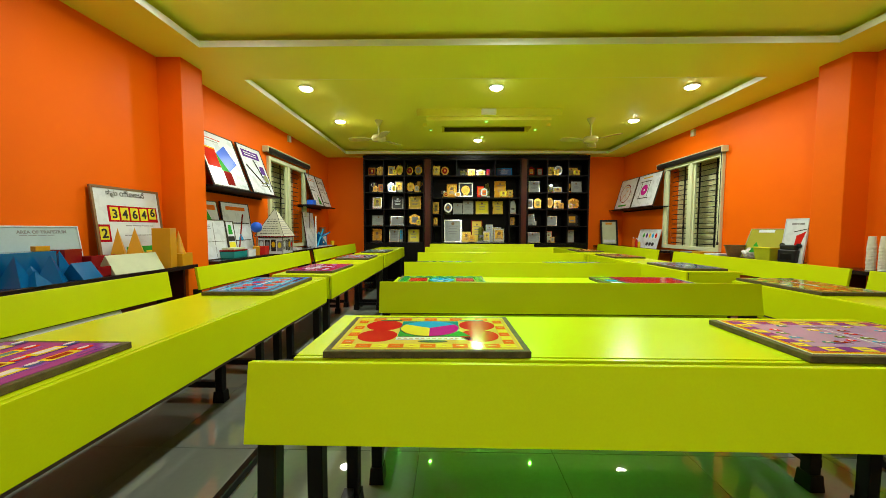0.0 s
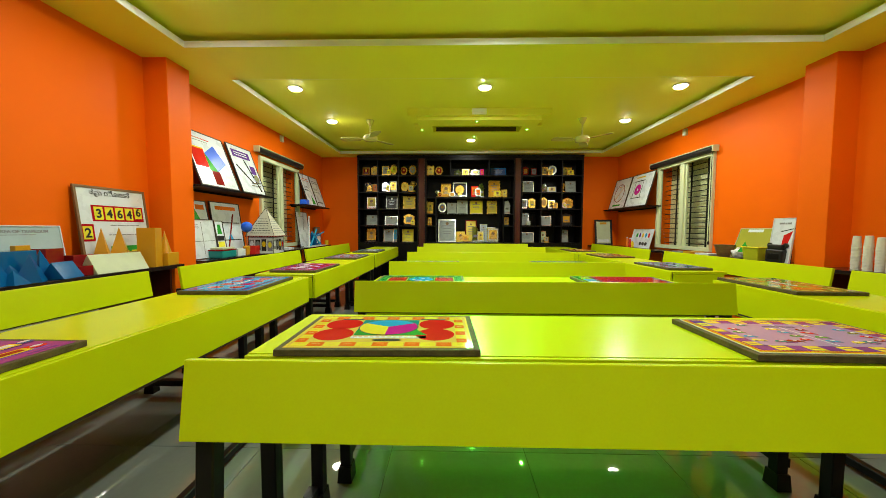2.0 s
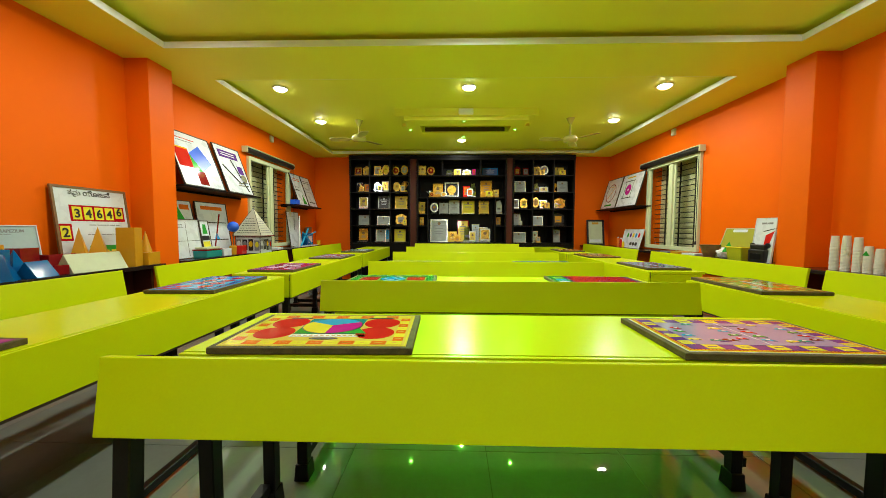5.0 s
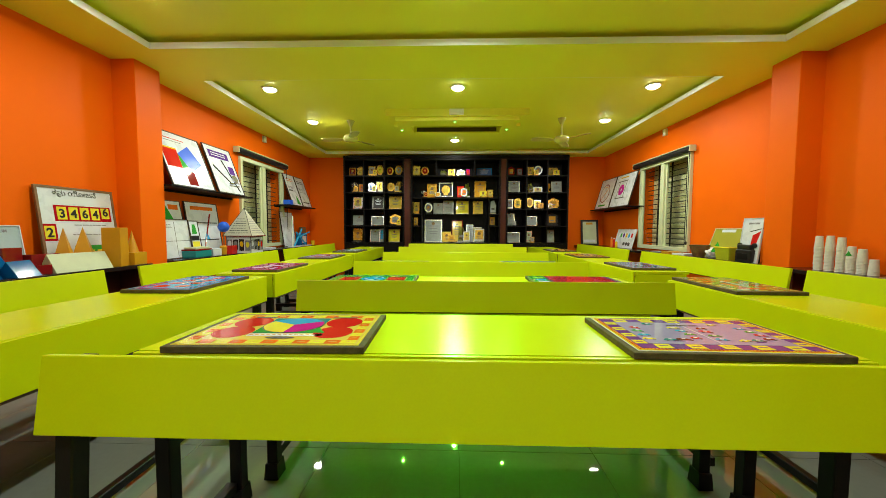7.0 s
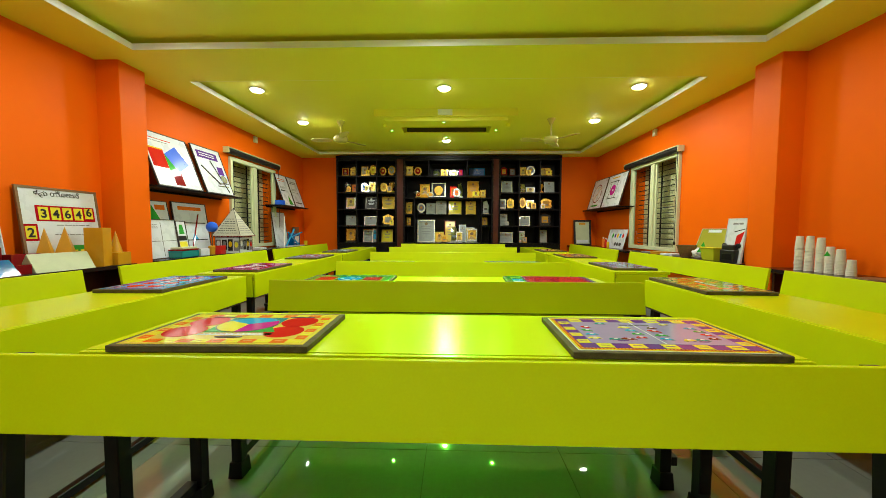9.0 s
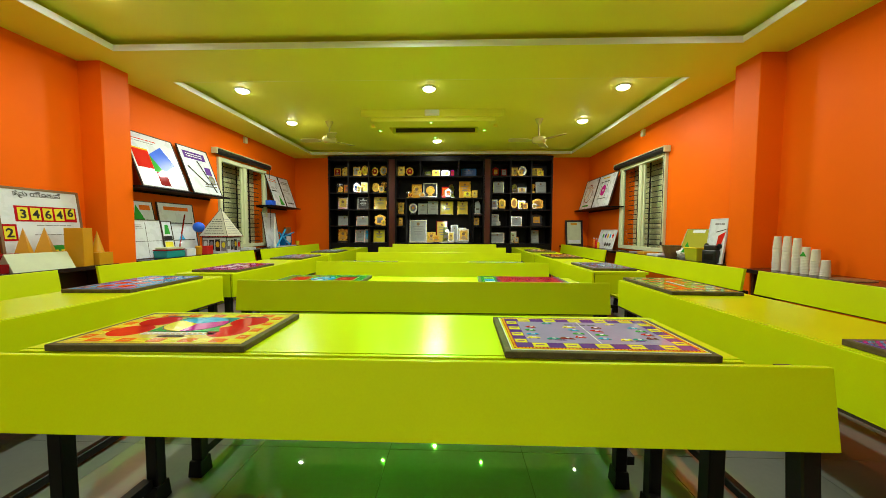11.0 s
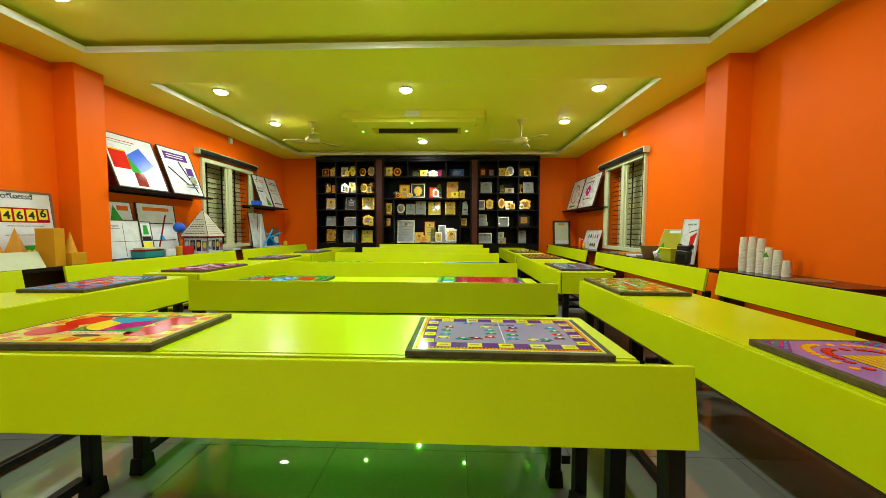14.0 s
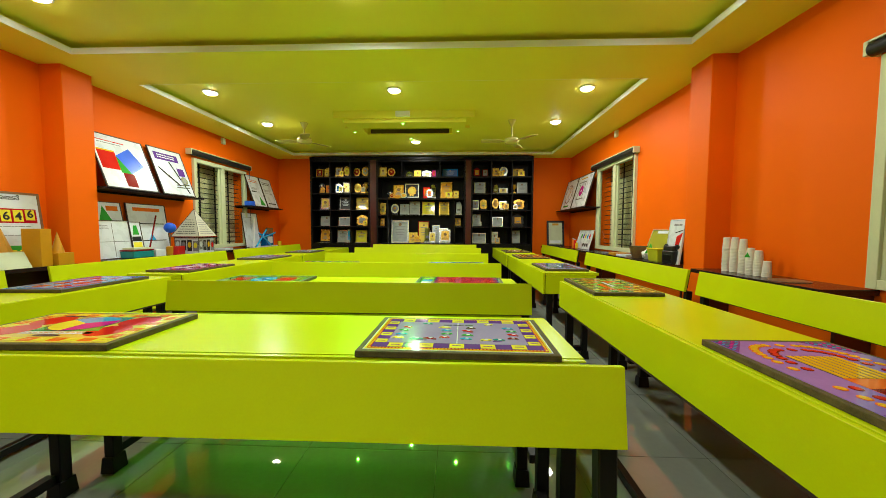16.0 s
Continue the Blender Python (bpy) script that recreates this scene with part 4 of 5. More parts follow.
flat("black_rules", [rect(0.04, 0.355, 0.46, 0.366), rect(0.06, 0.165, 0.46, 0.175)], S1, BLACK, t)
flat("orange_title", [rect(0.08, 0.50, 0.42, 0.54)], S1, ORANGEPRINT, t)
flat("orange_foot", [rect(0.10, 0.03, 0.42, 0.06)], S1, YELLOW, t)
bm = B(); rod(bm, (0.20, 0.06, 0.013), (0.36, 0.46, 0.013), 0.008, n=6); part("red_rod", bm, DARKRED, t)
bm = B(); prism(bm, [(0.23, 0.175), (0.31, 0.175), (0.27, 0.25)], S1, S1 + 0.006); part("blue_wedge", bm, SKYBLUE, t)

# far pair on the west wall
for y0, y1, gl in ((5.84, 6.22, True), (6.24, 6.60, False)):
    t, w, h = display_board(-1, y0, y1, -2.05, 1.459, -2.225, 1.985, "white poster board with printed text on the shelf", frame_mat=EDGE, edge=0.007)
    text_bars(t, 0.06, h - 0.09, 0.24, 2, ORANGEPRINT if gl else BLACK, seed=11, h=0.012, gap=0.03)
    text_bars(t, 0.05, h - 0.22, 0.20, 3, seed=12)
    flat("black_bar", [rect(0.05, 0.26, 0.2, 0.28)] if gl else [rect(0.06, 0.07, 0.31, 0.09), rect(0.08, 0.27, 0.28, 0.275)], S1, BLACK, t)
    if gl:
        flat("green_triangle", [[(0.20, 0.03), (0.34, 0.03), (0.24, 0.20)]], S1, GREEN, t)
t, w, h = display_board(-1, 5.74, 6.17, -2.16, 0.776, -2.235, 1.35, "plain pale blue grey board on the counter", frame_mat=EDGE, edge=0.007)
text_bars(t, 0.06, 0.5, 0.2, 1, seed=13)

# far pair on the east wall
t, w, h = display_board(1, 6.30, 6.88, 3.28, 1.446, 3.43, 1.985, "white poster board with a red and black circle", frame_mat=EDGE, edge=0.010)
flat("dark_circle", [disc(0.17, 32, 0.26, 0.29)], S1, DARKRED, t); flat("white_circle", [disc(0.155, 32, 0.26, 0.29)], S2, PAPER, t)
flat("chords", [[(0.16, 0.18), (0.17, 0.17), (0.38, 0.38), (0.37, 0.39)], rect(0.18, 0.40, 0.36, 0.41)], S3, OCHRE, t)
flat("green_caption", [rect(0.12, 0.05, 0.40, 0.08)], S1, GREEN, t)
t, w, h = display_board(1, 5.62, 6.28, 3.28, 1.446, 3.43, 1.985, "white poster board with a red disc in black lines", frame_mat=EDGE, edge=0.010)
flat("red_disc", [disc(0.09, 28, 0.27, 0.29)], S1, MAGENTA, t); flat("small_disc", [disc(0.02, 12, 0.27, 0.29)], S2, PAPER, t)
flat("black_lines", [rect(0.15, 0.16, 0.162, 0.43), rect(0.38, 0.16, 0.392, 0.43), rect(0.11, 0.43, 0.42, 0.445), rect(0.12, 0.145, 0.43, 0.16)], S1, BLACK, t)
flat("yellow_title", [rect(0.15, 0.49, 0.40, 0.51)], S1, YELLOW, t)

# east counter boards
t = thing("picture_frame", pose(3.03, 6.86, 0.776, 80, 0, -4), "black framed picture standing by the orange corner", "picture frame")
bm = B()
for a, b, c, d in ((0, 0.034, 0, 0.49), (0.286, 0.32, 0, 0.49), (0.034, 0.286, 0, 0.034), (0.034, 0.286, 0.456, 0.49)):
    box(bm, a, b, c, d, 0.0, 0.018)
part("frame", soft(bm, 0.002, 1), BLACK, t)
bm = B(); box(bm, 0.034, 0.286, 0.034, 0.456, 0.0, 0.006); part("picture_panel", bm, PALEGREEN, t)
bm = B(); box(bm, 0.055, 0.265, 0.055, 0.11, 0.0062, 0.0075); part("caption_strip", bm, PAPER, t)
bm = B(); box(bm, 0.10, 0.22, 0.40, 0.44, 0.0062, 0.0075); part("title_strip", bm, OCHRE, t)
t, w, h = display_board(1, 5.64, 6.22, 3.36, 0.776, 3.44, 1.08, "pale board with rows of coloured figures", frame_mat=PAPER, edge=0.006)
for k, mt in enumerate((GREEN, PURPLE, YELLOW, SKYBLUE, RED)):
    flat("colour_drop", [disc(0.028, 14, 0.15 + k * 0.085, 0.21, 0.038)], S1, mt, t)
flat("dark_cars", [disc(0.035, 14, 0.30 + k * 0.08, 0.07, 0.03) for k in range(3)], S1, BLACK, t)
t, w, h = display_board(1, 3.60, 4.06, 3.36, 0.776, 3.465, 1.085, "olive green panel with a white label strip", frame_mat=PALEGREEN, edge=0.004, sheet=mat("olive_board", (0.36, 0.36, 0.03), 0.3))
flat("white_label", [rect(0.10, 0.285, 0.28, 0.315)], S1, PAPER, t)
t, w, h = display_board(1, 3.318, 3.53, 3.28, 0.776, 3.33, 1.18, "white leaflet board with a red figure", frame_mat=PAPER, edge=0.005)
flat("red_shape", [[(0.11, 0.14), (0.16, 0.14), (0.20, 0.29), (0.12, 0.25)]], S1, RED, t)
flat("black_line", [[(0.09, 0.28), (0.22, 0.31), (0.22, 0.318), (0.088, 0.288)]], S1, BLACK, t)
text_bars(t, 0.06, 0.35, 0.12, 1, seed=15, h=0.016)


# ---- awards on the trophy shelves ----
AY = SF + 0.16


def award(name, x, z, label, category, dy=0.0):
    return thing(name, pose(x, AY + dy, z), label, category, "awards on the shelves")


def block(t, name, w, d, h, z, mt, y=0.0):
    bm = B(); box(bm, -w / 2, w / 2, y - d / 2, y + d / 2, z, z + h)
    return part(name, soft(bm, 0.002, 1), mt, t)


def upright(t, name, pts, y0, y1, mt, z=0.0, lean=-6):
    bm = B(); prism(bm, pts, y0, y1, pose(0, 0, z) @ pose(0, 0, 0, 90 + lean, 0, 0))
    return part(name, bm, mt, t)


def plaque(x, z, w, h, mt, inner, dy=0.0):
    t = award("award_plaque", x, z, "upright award plaque on a small plinth", "plaque", dy)
    block(t, "plinth", w * 0.95, 0.05, h * 0.13, 0, BLACK if inner is OCHRE else mt)
    upright(t, "plate", rect(-w / 2, 0, w / 2, h * 0.87), -0.006, 0.006, mt, h * 0.13)
    upright(t, "inlay", rect(-w * 0.38, h * 0.10, w * 0.38, h * 0.77), 0.0062, 0.009, inner, h * 0.13)
    for k in range(3):
        upright(t, "engraving", rect(-w * (0.26 - 0.05 * k), h * (0.16 + 0.08 * k), w * (0.26 - 0.05 * k), h * (0.19 + 0.08 * k)), 0.0092, 0.0105, GREYTEXT, h * 0.13)
    block(t, "foot_strip", w * 1.02, 0.056, h * 0.03, 0, SILVER)
    upright(t, "emblem", disc(w * 0.16, 14, 0, h * 0.52), 0.0092, 0.011, WOODFRAME if inner is not DARKRED else GOLD, h * 0.13)


def shield(x, z, w, h, mt, inner, dy=0.0):
    t = award("award_shield", x, z, "shaped gilt award shield on a plinth", "trophy", dy)
    block(t, "plinth", w * 0.9, 0.055, h * 0.12, 0, BLACK)
    body = [(-w * 0.32, 0), (w * 0.32, 0), (w * 0.5, h * 0.16), (w * 0.44, h * 0.45), (w * 0.5, h * 0.66), (w * 0.26, h * 0.78), (0, h * 0.88), (-w * 0.26, h * 0.78), (-w * 0.5, h * 0.66), (-w * 0.44, h * 0.45), (-w * 0.5, h * 0.16)]
    upright(t, "shield_body", body, -0.007, 0.007, mt, h * 0.12)
    upright(t, "inlay", rect(-w * 0.27, h * 0.14, w * 0.27, h * 0.62), 0.0072, 0.010, inner, h * 0.12)
    upright(t, "engraving", rect(-w * 0.16, h * 0.24, w * 0.16, h * 0.33), 0.0102, 0.0115, GREYTEXT, h * 0.12)


def round_trophy(x, z, w, h, mt, inner, dy=0.0):
    t = award("round_trophy", x, z, "round gilt award disc on a plinth", "trophy", dy)
    block(t, "plinth", w * 0.7, 0.05, h * 0.14, 0, BLACK)
    upright(t, "disc", disc(w * 0.5, 28, 0, h * 0.43, h * 0.43), -0.006, 0.006, mt, h * 0.14)
    upright(t, "centre", disc(w * 0.34, 24, 0, h * 0.43, h * 0.30), 0.0062, 0.010, inner, h * 0.14)
    upright(t, "emblem", disc(w * 0.14, 14, 0, h * 0.46), 0.0102, 0.012, OCHRE, h * 0.14)


def certificate(x, z, w, h, mt, inner, dy=0.0):
    t = award("framed_certificate", x, z, "framed certificate leaning on the shelf", "certificate", dy)
    e = min(w, h) * 0.07
    bm = B()
    m = pose(0, 0.02, 0) @ pose(0, 0, 0, 90 - 8, 0, 0)
    for a, b, c, d in ((-w / 2, -w / 2 + e, 0, h), (w / 2 - e, w / 2, 0, h), (-w / 2 + e, w / 2 - e, 0, e), (-w / 2 + e, w / 2 - e, h - e, h)):
        box(bm, a, b, c, d, -0.008, 0.008, m)
    part("frame", bm, mt, t)
    bm = B(); box(bm, -w / 2 + e, w / 2 - e, e, h - e, -0.004, 0.002, m); part("sheet", bm, inner, t)
    bm = B()
    for k, (a, b) in enumerate(((0.30, 0.70), (0.22, 0.58), (0.26, 0.46), (0.20, 0.36))):
        box(bm, -w * a, w * a, h * b, h * b + h * 0.035, 0.0022, 0.003, m)
    part("text_block", bm, GREYTEXT if inner is not BLACK else PAPER, t)
    bm = B(); box(bm, -w * 0.42, w * 0.42, -0.035, 0.030, 0.0, 0.010); part("stand", bm, SILVER if w > 0.2 else BLACK, t)
    bm = B(); prism(bm, disc(min(w, h) * 0.09, 14, 0, h * 0.82), 0.0022, 0.0034, m); part("seal", bm, WOODFRAME if inner is not BLACK else PAPER, t)


def glass_award(x, z, w, h, mt):
    t = award("glass_award", x, z, "clear glass award block on a dark foot", "trophy")
    block(t, "foot", w, 0.05, h * 0.12, 0, SILVER)
    upright(t, "glass_block", [(-w * 0.42, 0), (w * 0.42, 0), (w * 0.48, h * 0.5), (w * 0.2, h * 0.88), (-w * 0.36, h * 0.80)], -0.012, 0.012, PAPER if mt is not GLASS else ICE, h * 0.12)
    upright(t, "engraving", rect(-w * 0.24, h * 0.2, w * 0.24, h * 0.34), 0.0122, 0.0132, GREYTEXT, h * 0.12)


def cup_trophy(x, z, w, h, mt, inner):
    t = award("trophy_cup", x, z, "small two-handled trophy cup on a plinth", "trophy")
    block(t, "plinth", w * 0.6, w * 0.6, h * 0.18, 0, inner)
    bm = B(); lathe(bm, [(w * 0.2, h * 0.18), (w * 0.08, h * 0.26), (w * 0.07, h * 0.40), (w * 0.24, h * 0.55), (w * 0.32, h * 0.80), (w * 0.30, h * 0.98)], 18); part("bowl", bm, mt, t, smooth=True)
    for s in (-1, 1):
        bm = B()
        pts = [(s * w * 0.29, h * 0.86), (s * w * 0.46, h * 0.84), (s * w * 0.48, h * 0.70), (s * w * 0.27, h * 0.60)]
        for (a, b), (c, d) in zip(pts, pts[1:]):
            rod(bm, (a, 0, b), (c, 0, d), w * 0.035, n=6)
        part("handle", bm, mt, t)


# CARD: white award paper, its colour darkened to stand for the shelf's shade
CARD = mat("dimmed_certificate_card", (0.30, 0.34, 0.33), 0.35, vary=0.16, scale=14, fine=90)
PEARL = mat("pearl_grey_frame", (0.34, 0.34, 0.30), 0.3, vary=0.18, scale=16, metal=0.3)
NAVY = mat("navy_velvet_card", (0.02, 0.05, 0.14), 0.6, vary=0.2, scale=20)


def cased_medal(x, z, w, h):
    t = award("cased_medal", x, z, "gold medal disc in a silver display case", "trophy")
    block(t, "plinth", w * 0.8, 0.05, h * 0.08, 0, BLACK)
    z0 = h * 0.08
    upright(t, "case_back", rect(-w / 2, 0, w / 2, h * 0.92), -0.008, 0.004, BLACK, z0)
    e = w * 0.07
    for a, b, c, d in ((-w / 2, -w / 2 + e, 0, h * 0.92), (w / 2 - e, w / 2, 0, h * 0.92), (-w / 2 + e, w / 2 - e, 0, e), (-w / 2 + e, w / 2 - e, h * 0.92 - e, h * 0.92)):
        upright(t, "case_frame", rect(a, c, b, d), 0.0042, 0.016, SILVER, z0)
    upright(t, "medal", disc(w * 0.31, 30, 0, h * 0.45), 0.0042, 0.012, GOLD, z0)
    upright(t, "medal_centre", disc(w * 0.20, 24, 0, h * 0.45), 0.0122, 0.015, SAND, z0)
    upright(t, "ribbon", rect(-w * 0.16, h * 0.10, w * 0.16, h * 0.16), 0.0152, 0.018, GOLD, z0)


ICE = glass_mat("ice_glass", (0.70, 0.80, 0.85), 0.25)
plaque(-1.336, 2.070, 0.132, 0.168, OCHRE, DARKRED)
shield(-1.171, 2.070, 0.149, 0.197, GOLD, SAND)
plaque(-0.963, 2.070, 0.129, 0.197, GOLD, CARD)
round_trophy(-0.808, 2.070, 0.132, 0.221, GOLD, LEMON)
round_trophy(-0.615, 2.070, 0.129, 0.186, GOLD, DARKRED)
round_trophy(-0.449, 2.070, 0.142, 0.211, GOLD, CARD)
cup_trophy(-1.293, 1.761, 0.115, 0.200, SILVER, OCHRE)
plaque(-1.159, 1.761, 0.118, 0.165, OCHRE, ORANGEPRINT)
shield(-0.972, 1.761, 0.132, 0.207, SILVER, BLUE)
plaque(-0.820, 1.761, 0.135, 0.218, PEARL, GOLD)
round_trophy(-0.600, 1.761, 0.146, 0.200, GOLD, SAND)
cup_trophy(-0.435, 1.761, 0.129, 0.218, GOLD, LEMON)
plaque(-1.237, 1.452, 0.177, 0.228, SILVER, SAND)
certificate(-0.852, 1.452, 0.219, 0.246, PEARL, BLACK)
certificate(-0.520, 1.452, 0.236, 0.246, GOLD, SAND)
certificate(-1.223, 1.142, 0.233, 0.193, CARD, CARD)
certificate(-0.864, 1.142, 0.243, 0.179, SILVER, CARD)
shield(-0.520, 1.142, 0.215, 0.221, GOLD, CARD)
plaque(-1.246, 0.823, 0.174, 0.256, GOLD, OCHRE)
certificate(-0.916, 0.823, 0.195, 0.246, SILVER, CARD)
plaque(-0.780, 0.823, 0.063, 0.256, CARD, SKYBLUE)
certificate(-0.546, 0.823, 0.219, 0.246, SAND, LEMON)
plaque(-0.107, 2.070, 0.139, 0.204, GOLD, SAND)
round_trophy(0.053, 2.070, 0.146, 0.186, GOLD, DARKRED)
glass_award(0.401, 2.070, 0.146, 0.116, GLASS)
plaque(0.555, 2.070, 0.135, 0.133, GOLD, LEMON)
shield(0.734, 2.070, 0.174, 0.133, SILVER, GOLD)
plaque(0.866, 2.070, 0.063, 0.133, MAGENTA, RED)
certificate(1.174, 2.070, 0.288, 0.161, BLUE, NAVY)
plaque(0.187, 1.665, 0.191, 0.270, OCHRE, GOLD)
cup_trophy(0.032, 1.665, 0.104, 0.140, SILVER, OCHRE)
cased_medal(0.448, 1.665, 0.265, 0.290)
plaque(0.729, 1.665, 0.129, 0.221, RED, ORANGEPRINT)
glass_award(0.852, 1.665, 0.111, 0.281, GLASS)
certificate(1.104, 1.665, 0.219, 0.333, GOLD, OCHRE)
plaque(1.290, 1.665, 0.104, 0.158, GOLD, SAND)
plaque(-0.113, 1.360, 0.111, 0.228, GOLD, SAND)
glass_award(1.344, 1.360, 0.122, 0.263, PEARL)
plaque(-0.122, 1.142, 0.080, 0.161, OCHRE, GOLD)
plaque(1.325, 1.142, 0.104, 0.161, GOLD, OCHRE)
round_trophy(0.118, 1.360, 0.156, 0.214, SILVER, GREYTEXT)
certificate(0.300, 1.360, 0.174, 0.214, CARD, CARD)
certificate(0.496, 1.360, 0.198, 0.263, PEARL, CARD)
certificate(0.762, 1.360, 0.243, 0.256, SAND, LEMON)
certificate(1.062, 1.360, 0.191, 0.256, GOLD, SAND)
certificate(0.208, 0.823, 0.337, 0.439, SILVER, CARD)
plaque(0.467, 0.823, 0.167, 0.204, SAND, GOLD)
certificate(0.668, 0.823, 0.208, 0.421, DARKRED, SAND)
glass_award(0.748, 0.823, 0.146, 0.309, GLASS)
certificate(0.908, 0.823, 0.139, 0.344, SILVER, CARD)
plaque(1.087, 0.823, 0.198, 0.263, SILVER, GOLD)
shield(1.681, 2.070, 0.122, 0.186, DARKRED, OCHRE)
plaque(1.839, 2.070, 0.104, 0.151, DARKRED, GREYTEXT)
plaque(2.039, 2.070, 0.122, 0.176, GOLD, SAND)
round_trophy(2.185, 2.070, 0.156, 0.204, SILVER, CARD)
certificate(2.443, 2.070, 0.229, 0.168, GOLD, SAND)
certificate(1.742, 1.761, 0.208, 0.228, SILVER, CARD)
glass_award(2.039, 1.761, 0.108, 0.176, GLASS)
plaque(2.181, 1.761, 0.163, 0.112, PEARL, SAND)
cup_trophy(2.386, 1.761, 0.087, 0.176, OCHRE, GOLD)
certificate(2.539, 1.761, 0.191, 0.221, PEARL, CARD)
plaque(1.658, 1.452, 0.132, 0.193, SILVER, GREYTEXT)
shield(1.811, 1.452, 0.139, 0.218, GOLD, SAND)
round_trophy(2.037, 1.452, 0.125, 0.228, GOLD, OCHRE)
plaque(2.178, 1.452, 0.135, 0.176, SILVER, GOLD)
shield(2.480, 1.452, 0.212, 0.218, GOLD, OCHRE)
certificate(1.681, 1.142, 0.156, 0.232, SILVER, CARD)
certificate(2.086, 1.142, 0.201, 0.186, SILVER, CARD)
shield(2.463, 1.142, 0.226, 0.246, BLACK, OCHRE)
certificate(1.733, 0.823, 0.261, 0.197, SILVER, CARD)
plaque(2.028, 0.823, 0.122, 0.221, SILVER, PALEGREEN)
certificate(2.428, 0.823, 0.170, 0.246, PEARL, CARD)


# smaller pieces standing in front of the others
FRONT = -0.075
plaque(1.150, 1.665, 0.150, 0.130, GOLD, LEMON, FRONT)
round_trophy(0.300, 1.665, 0.120, 0.105, SILVER, OCHRE, FRONT)
round_trophy(0.075, 1.665, 0.090, 0.100, GOLD, DARKRED, FRONT)
shield(0.790, 1.665, 0.120, 0.190, SILVER, ORANGEPRINT, FRONT)
plaque(-1.170, 2.070, 0.090, 0.110, OCHRE, SAND, FRONT)
plaque(-0.890, 2.070, 0.075, 0.120, GOLD, LEMON, FRONT)
shield(-1.255, 1.761, 0.085, 0.130, GOLD, OCHRE, FRONT)
plaque(-0.905, 1.761, 0.080, 0.140, SILVER, LEMON, FRONT)
plaque(-0.475, 1.761, 0.090, 0.130, GOLD, CARD, FRONT)
plaque(-0.440, 1.142, 0.080, 0.110, GOLD, LEMON, FRONT)
shield(0.560, 0.823, 0.130, 0.150, GOLD, OCHRE, FRONT)
plaque(0.845, 0.823, 0.120, 0.210, SILVER, SAND, FRONT)
certificate(1.010, 0.823, 0.260, 0.290, SILVER, SAND, 0.03)
plaque(2.130, 2.070, 0.085, 0.110, GOLD, SAND, FRONT)
plaque(2.500, 2.070, 0.120, 0.105, GOLD, LEMON, FRONT)
shield(1.735, 1.142, 0.080, 0.100, PEARL, CARD, FRONT)
plaque(2.230, 1.452, 0.090, 0.120, GOLD, OCHRE, FRONT)
shield(2.400, 1.452, 0.085, 0.120, SILVER, SAND, FRONT)
plaque(2.075, 0.823, 0.080, 0.110, GOLD, CARD, FRONT)


# ---- solids and clutter on the counters ----
CZ = 0.7755


def solid_shape(name, bm, mt, x, y, turn, label, z=CZ, category="geometric solid"):
    return solid(name, bm, mt, label, category, "geometric solids", m=pose(x, y, z, 0, 0, turn))


def pyramid(b, h, n=4):
    bm = B()
    base = [bm.verts.new((b * 0.7071 * math.cos(2 * math.pi * (k + 0.5) / n), b * 0.7071 * math.sin(2 * math.pi * (k + 0.5) / n), 0)) for k in range(n)]
    tip = bm.verts.new((0, 0, h))
    bm.faces.new(base[::-1])
    for k in range(n):
        bm.faces.new((base[k], base[(k + 1) % n], tip))
    return soft(bm, 0.0015, 1)


def cuboid(w, d, h):
    bm = B(); box(bm, -w / 2, w / 2, -d / 2, d / 2, 0, h)
    return soft(bm, 0.002, 1)


def lying_prism(w, ln, h):
    bm = B(); prism(bm, [(-w / 2, 0), (w / 2, 0), (0, h)], -ln / 2, ln / 2, pose(0, 0, 0, 90, 0, 0))
    return soft(bm, 0.0015, 1)


def cone(r, h):
    bm = B(); rod(bm, (0, 0, 0), (0, 0, h), r, 0.001, 28)
    return bm


solid_shape("blue_cuboid", cuboid(0.13, 0.42, 0.170), BLUE, -2.135, 1.90, 0, "glossy dark blue painted cuboid on the counter")
solid_shape("wood_block", cuboid(0.03, 0.075, 0.028), OCHRE, -2.12, 2.075, 4, "small bare wooden block lying on a blue cuboid", CZ + 0.1705)
solid_shape("blue_pyramid", pyramid(0.10, 0.158), BLUE, -2.03, 1.886, 20, "glossy blue painted square pyramid on the counter")
solid_shape("blue_pyramid", pyramid(0.085, 0.075), BLUE, -1.995, 1.940, 10, "low glossy blue pyramid on the counter")
solid_shape("blue_hexagonal_pyramid", pyramid(0.10, 0.105, 6), BLUE, -2.075, 1.985, 12, "glossy blue six-sided pyramid on the counter")
solid_shape("blue_pyramid", pyramid(0.105, 0.155), BLUE, -2.02, 2.035, 38, "glossy blue painted tall pyramid on the counter")
solid_shape("blue_pyramid", pyramid(0.11, 0.170, 3), BLUE, -2.09, 2.140, 15, "dark blue three-sided pyramid on the counter")
solid_shape("blue_prism", lying_prism(0.12, 0.15, 0.098), BLUE, -2.025, 2.195, 14, "glossy blue triangular prism lying on its side")
solid_shape("red_cuboid", cuboid(0.09, 0.105, 0.172), DARKRED, -2.165, 2.240, 4, "dark red painted cuboid on the counter")
solid_shape("red_cuboid", cuboid(0.09, 0.17, 0.125), DARKRED, -2.125, 2.385, 3, "low dark red painted cuboid on the counter")
solid_shape("red_cuboid", cuboid(0.05, 0.08, 0.060), DARKRED, -2.03, 2.315, -6, "flat dark red painted block on the counter")
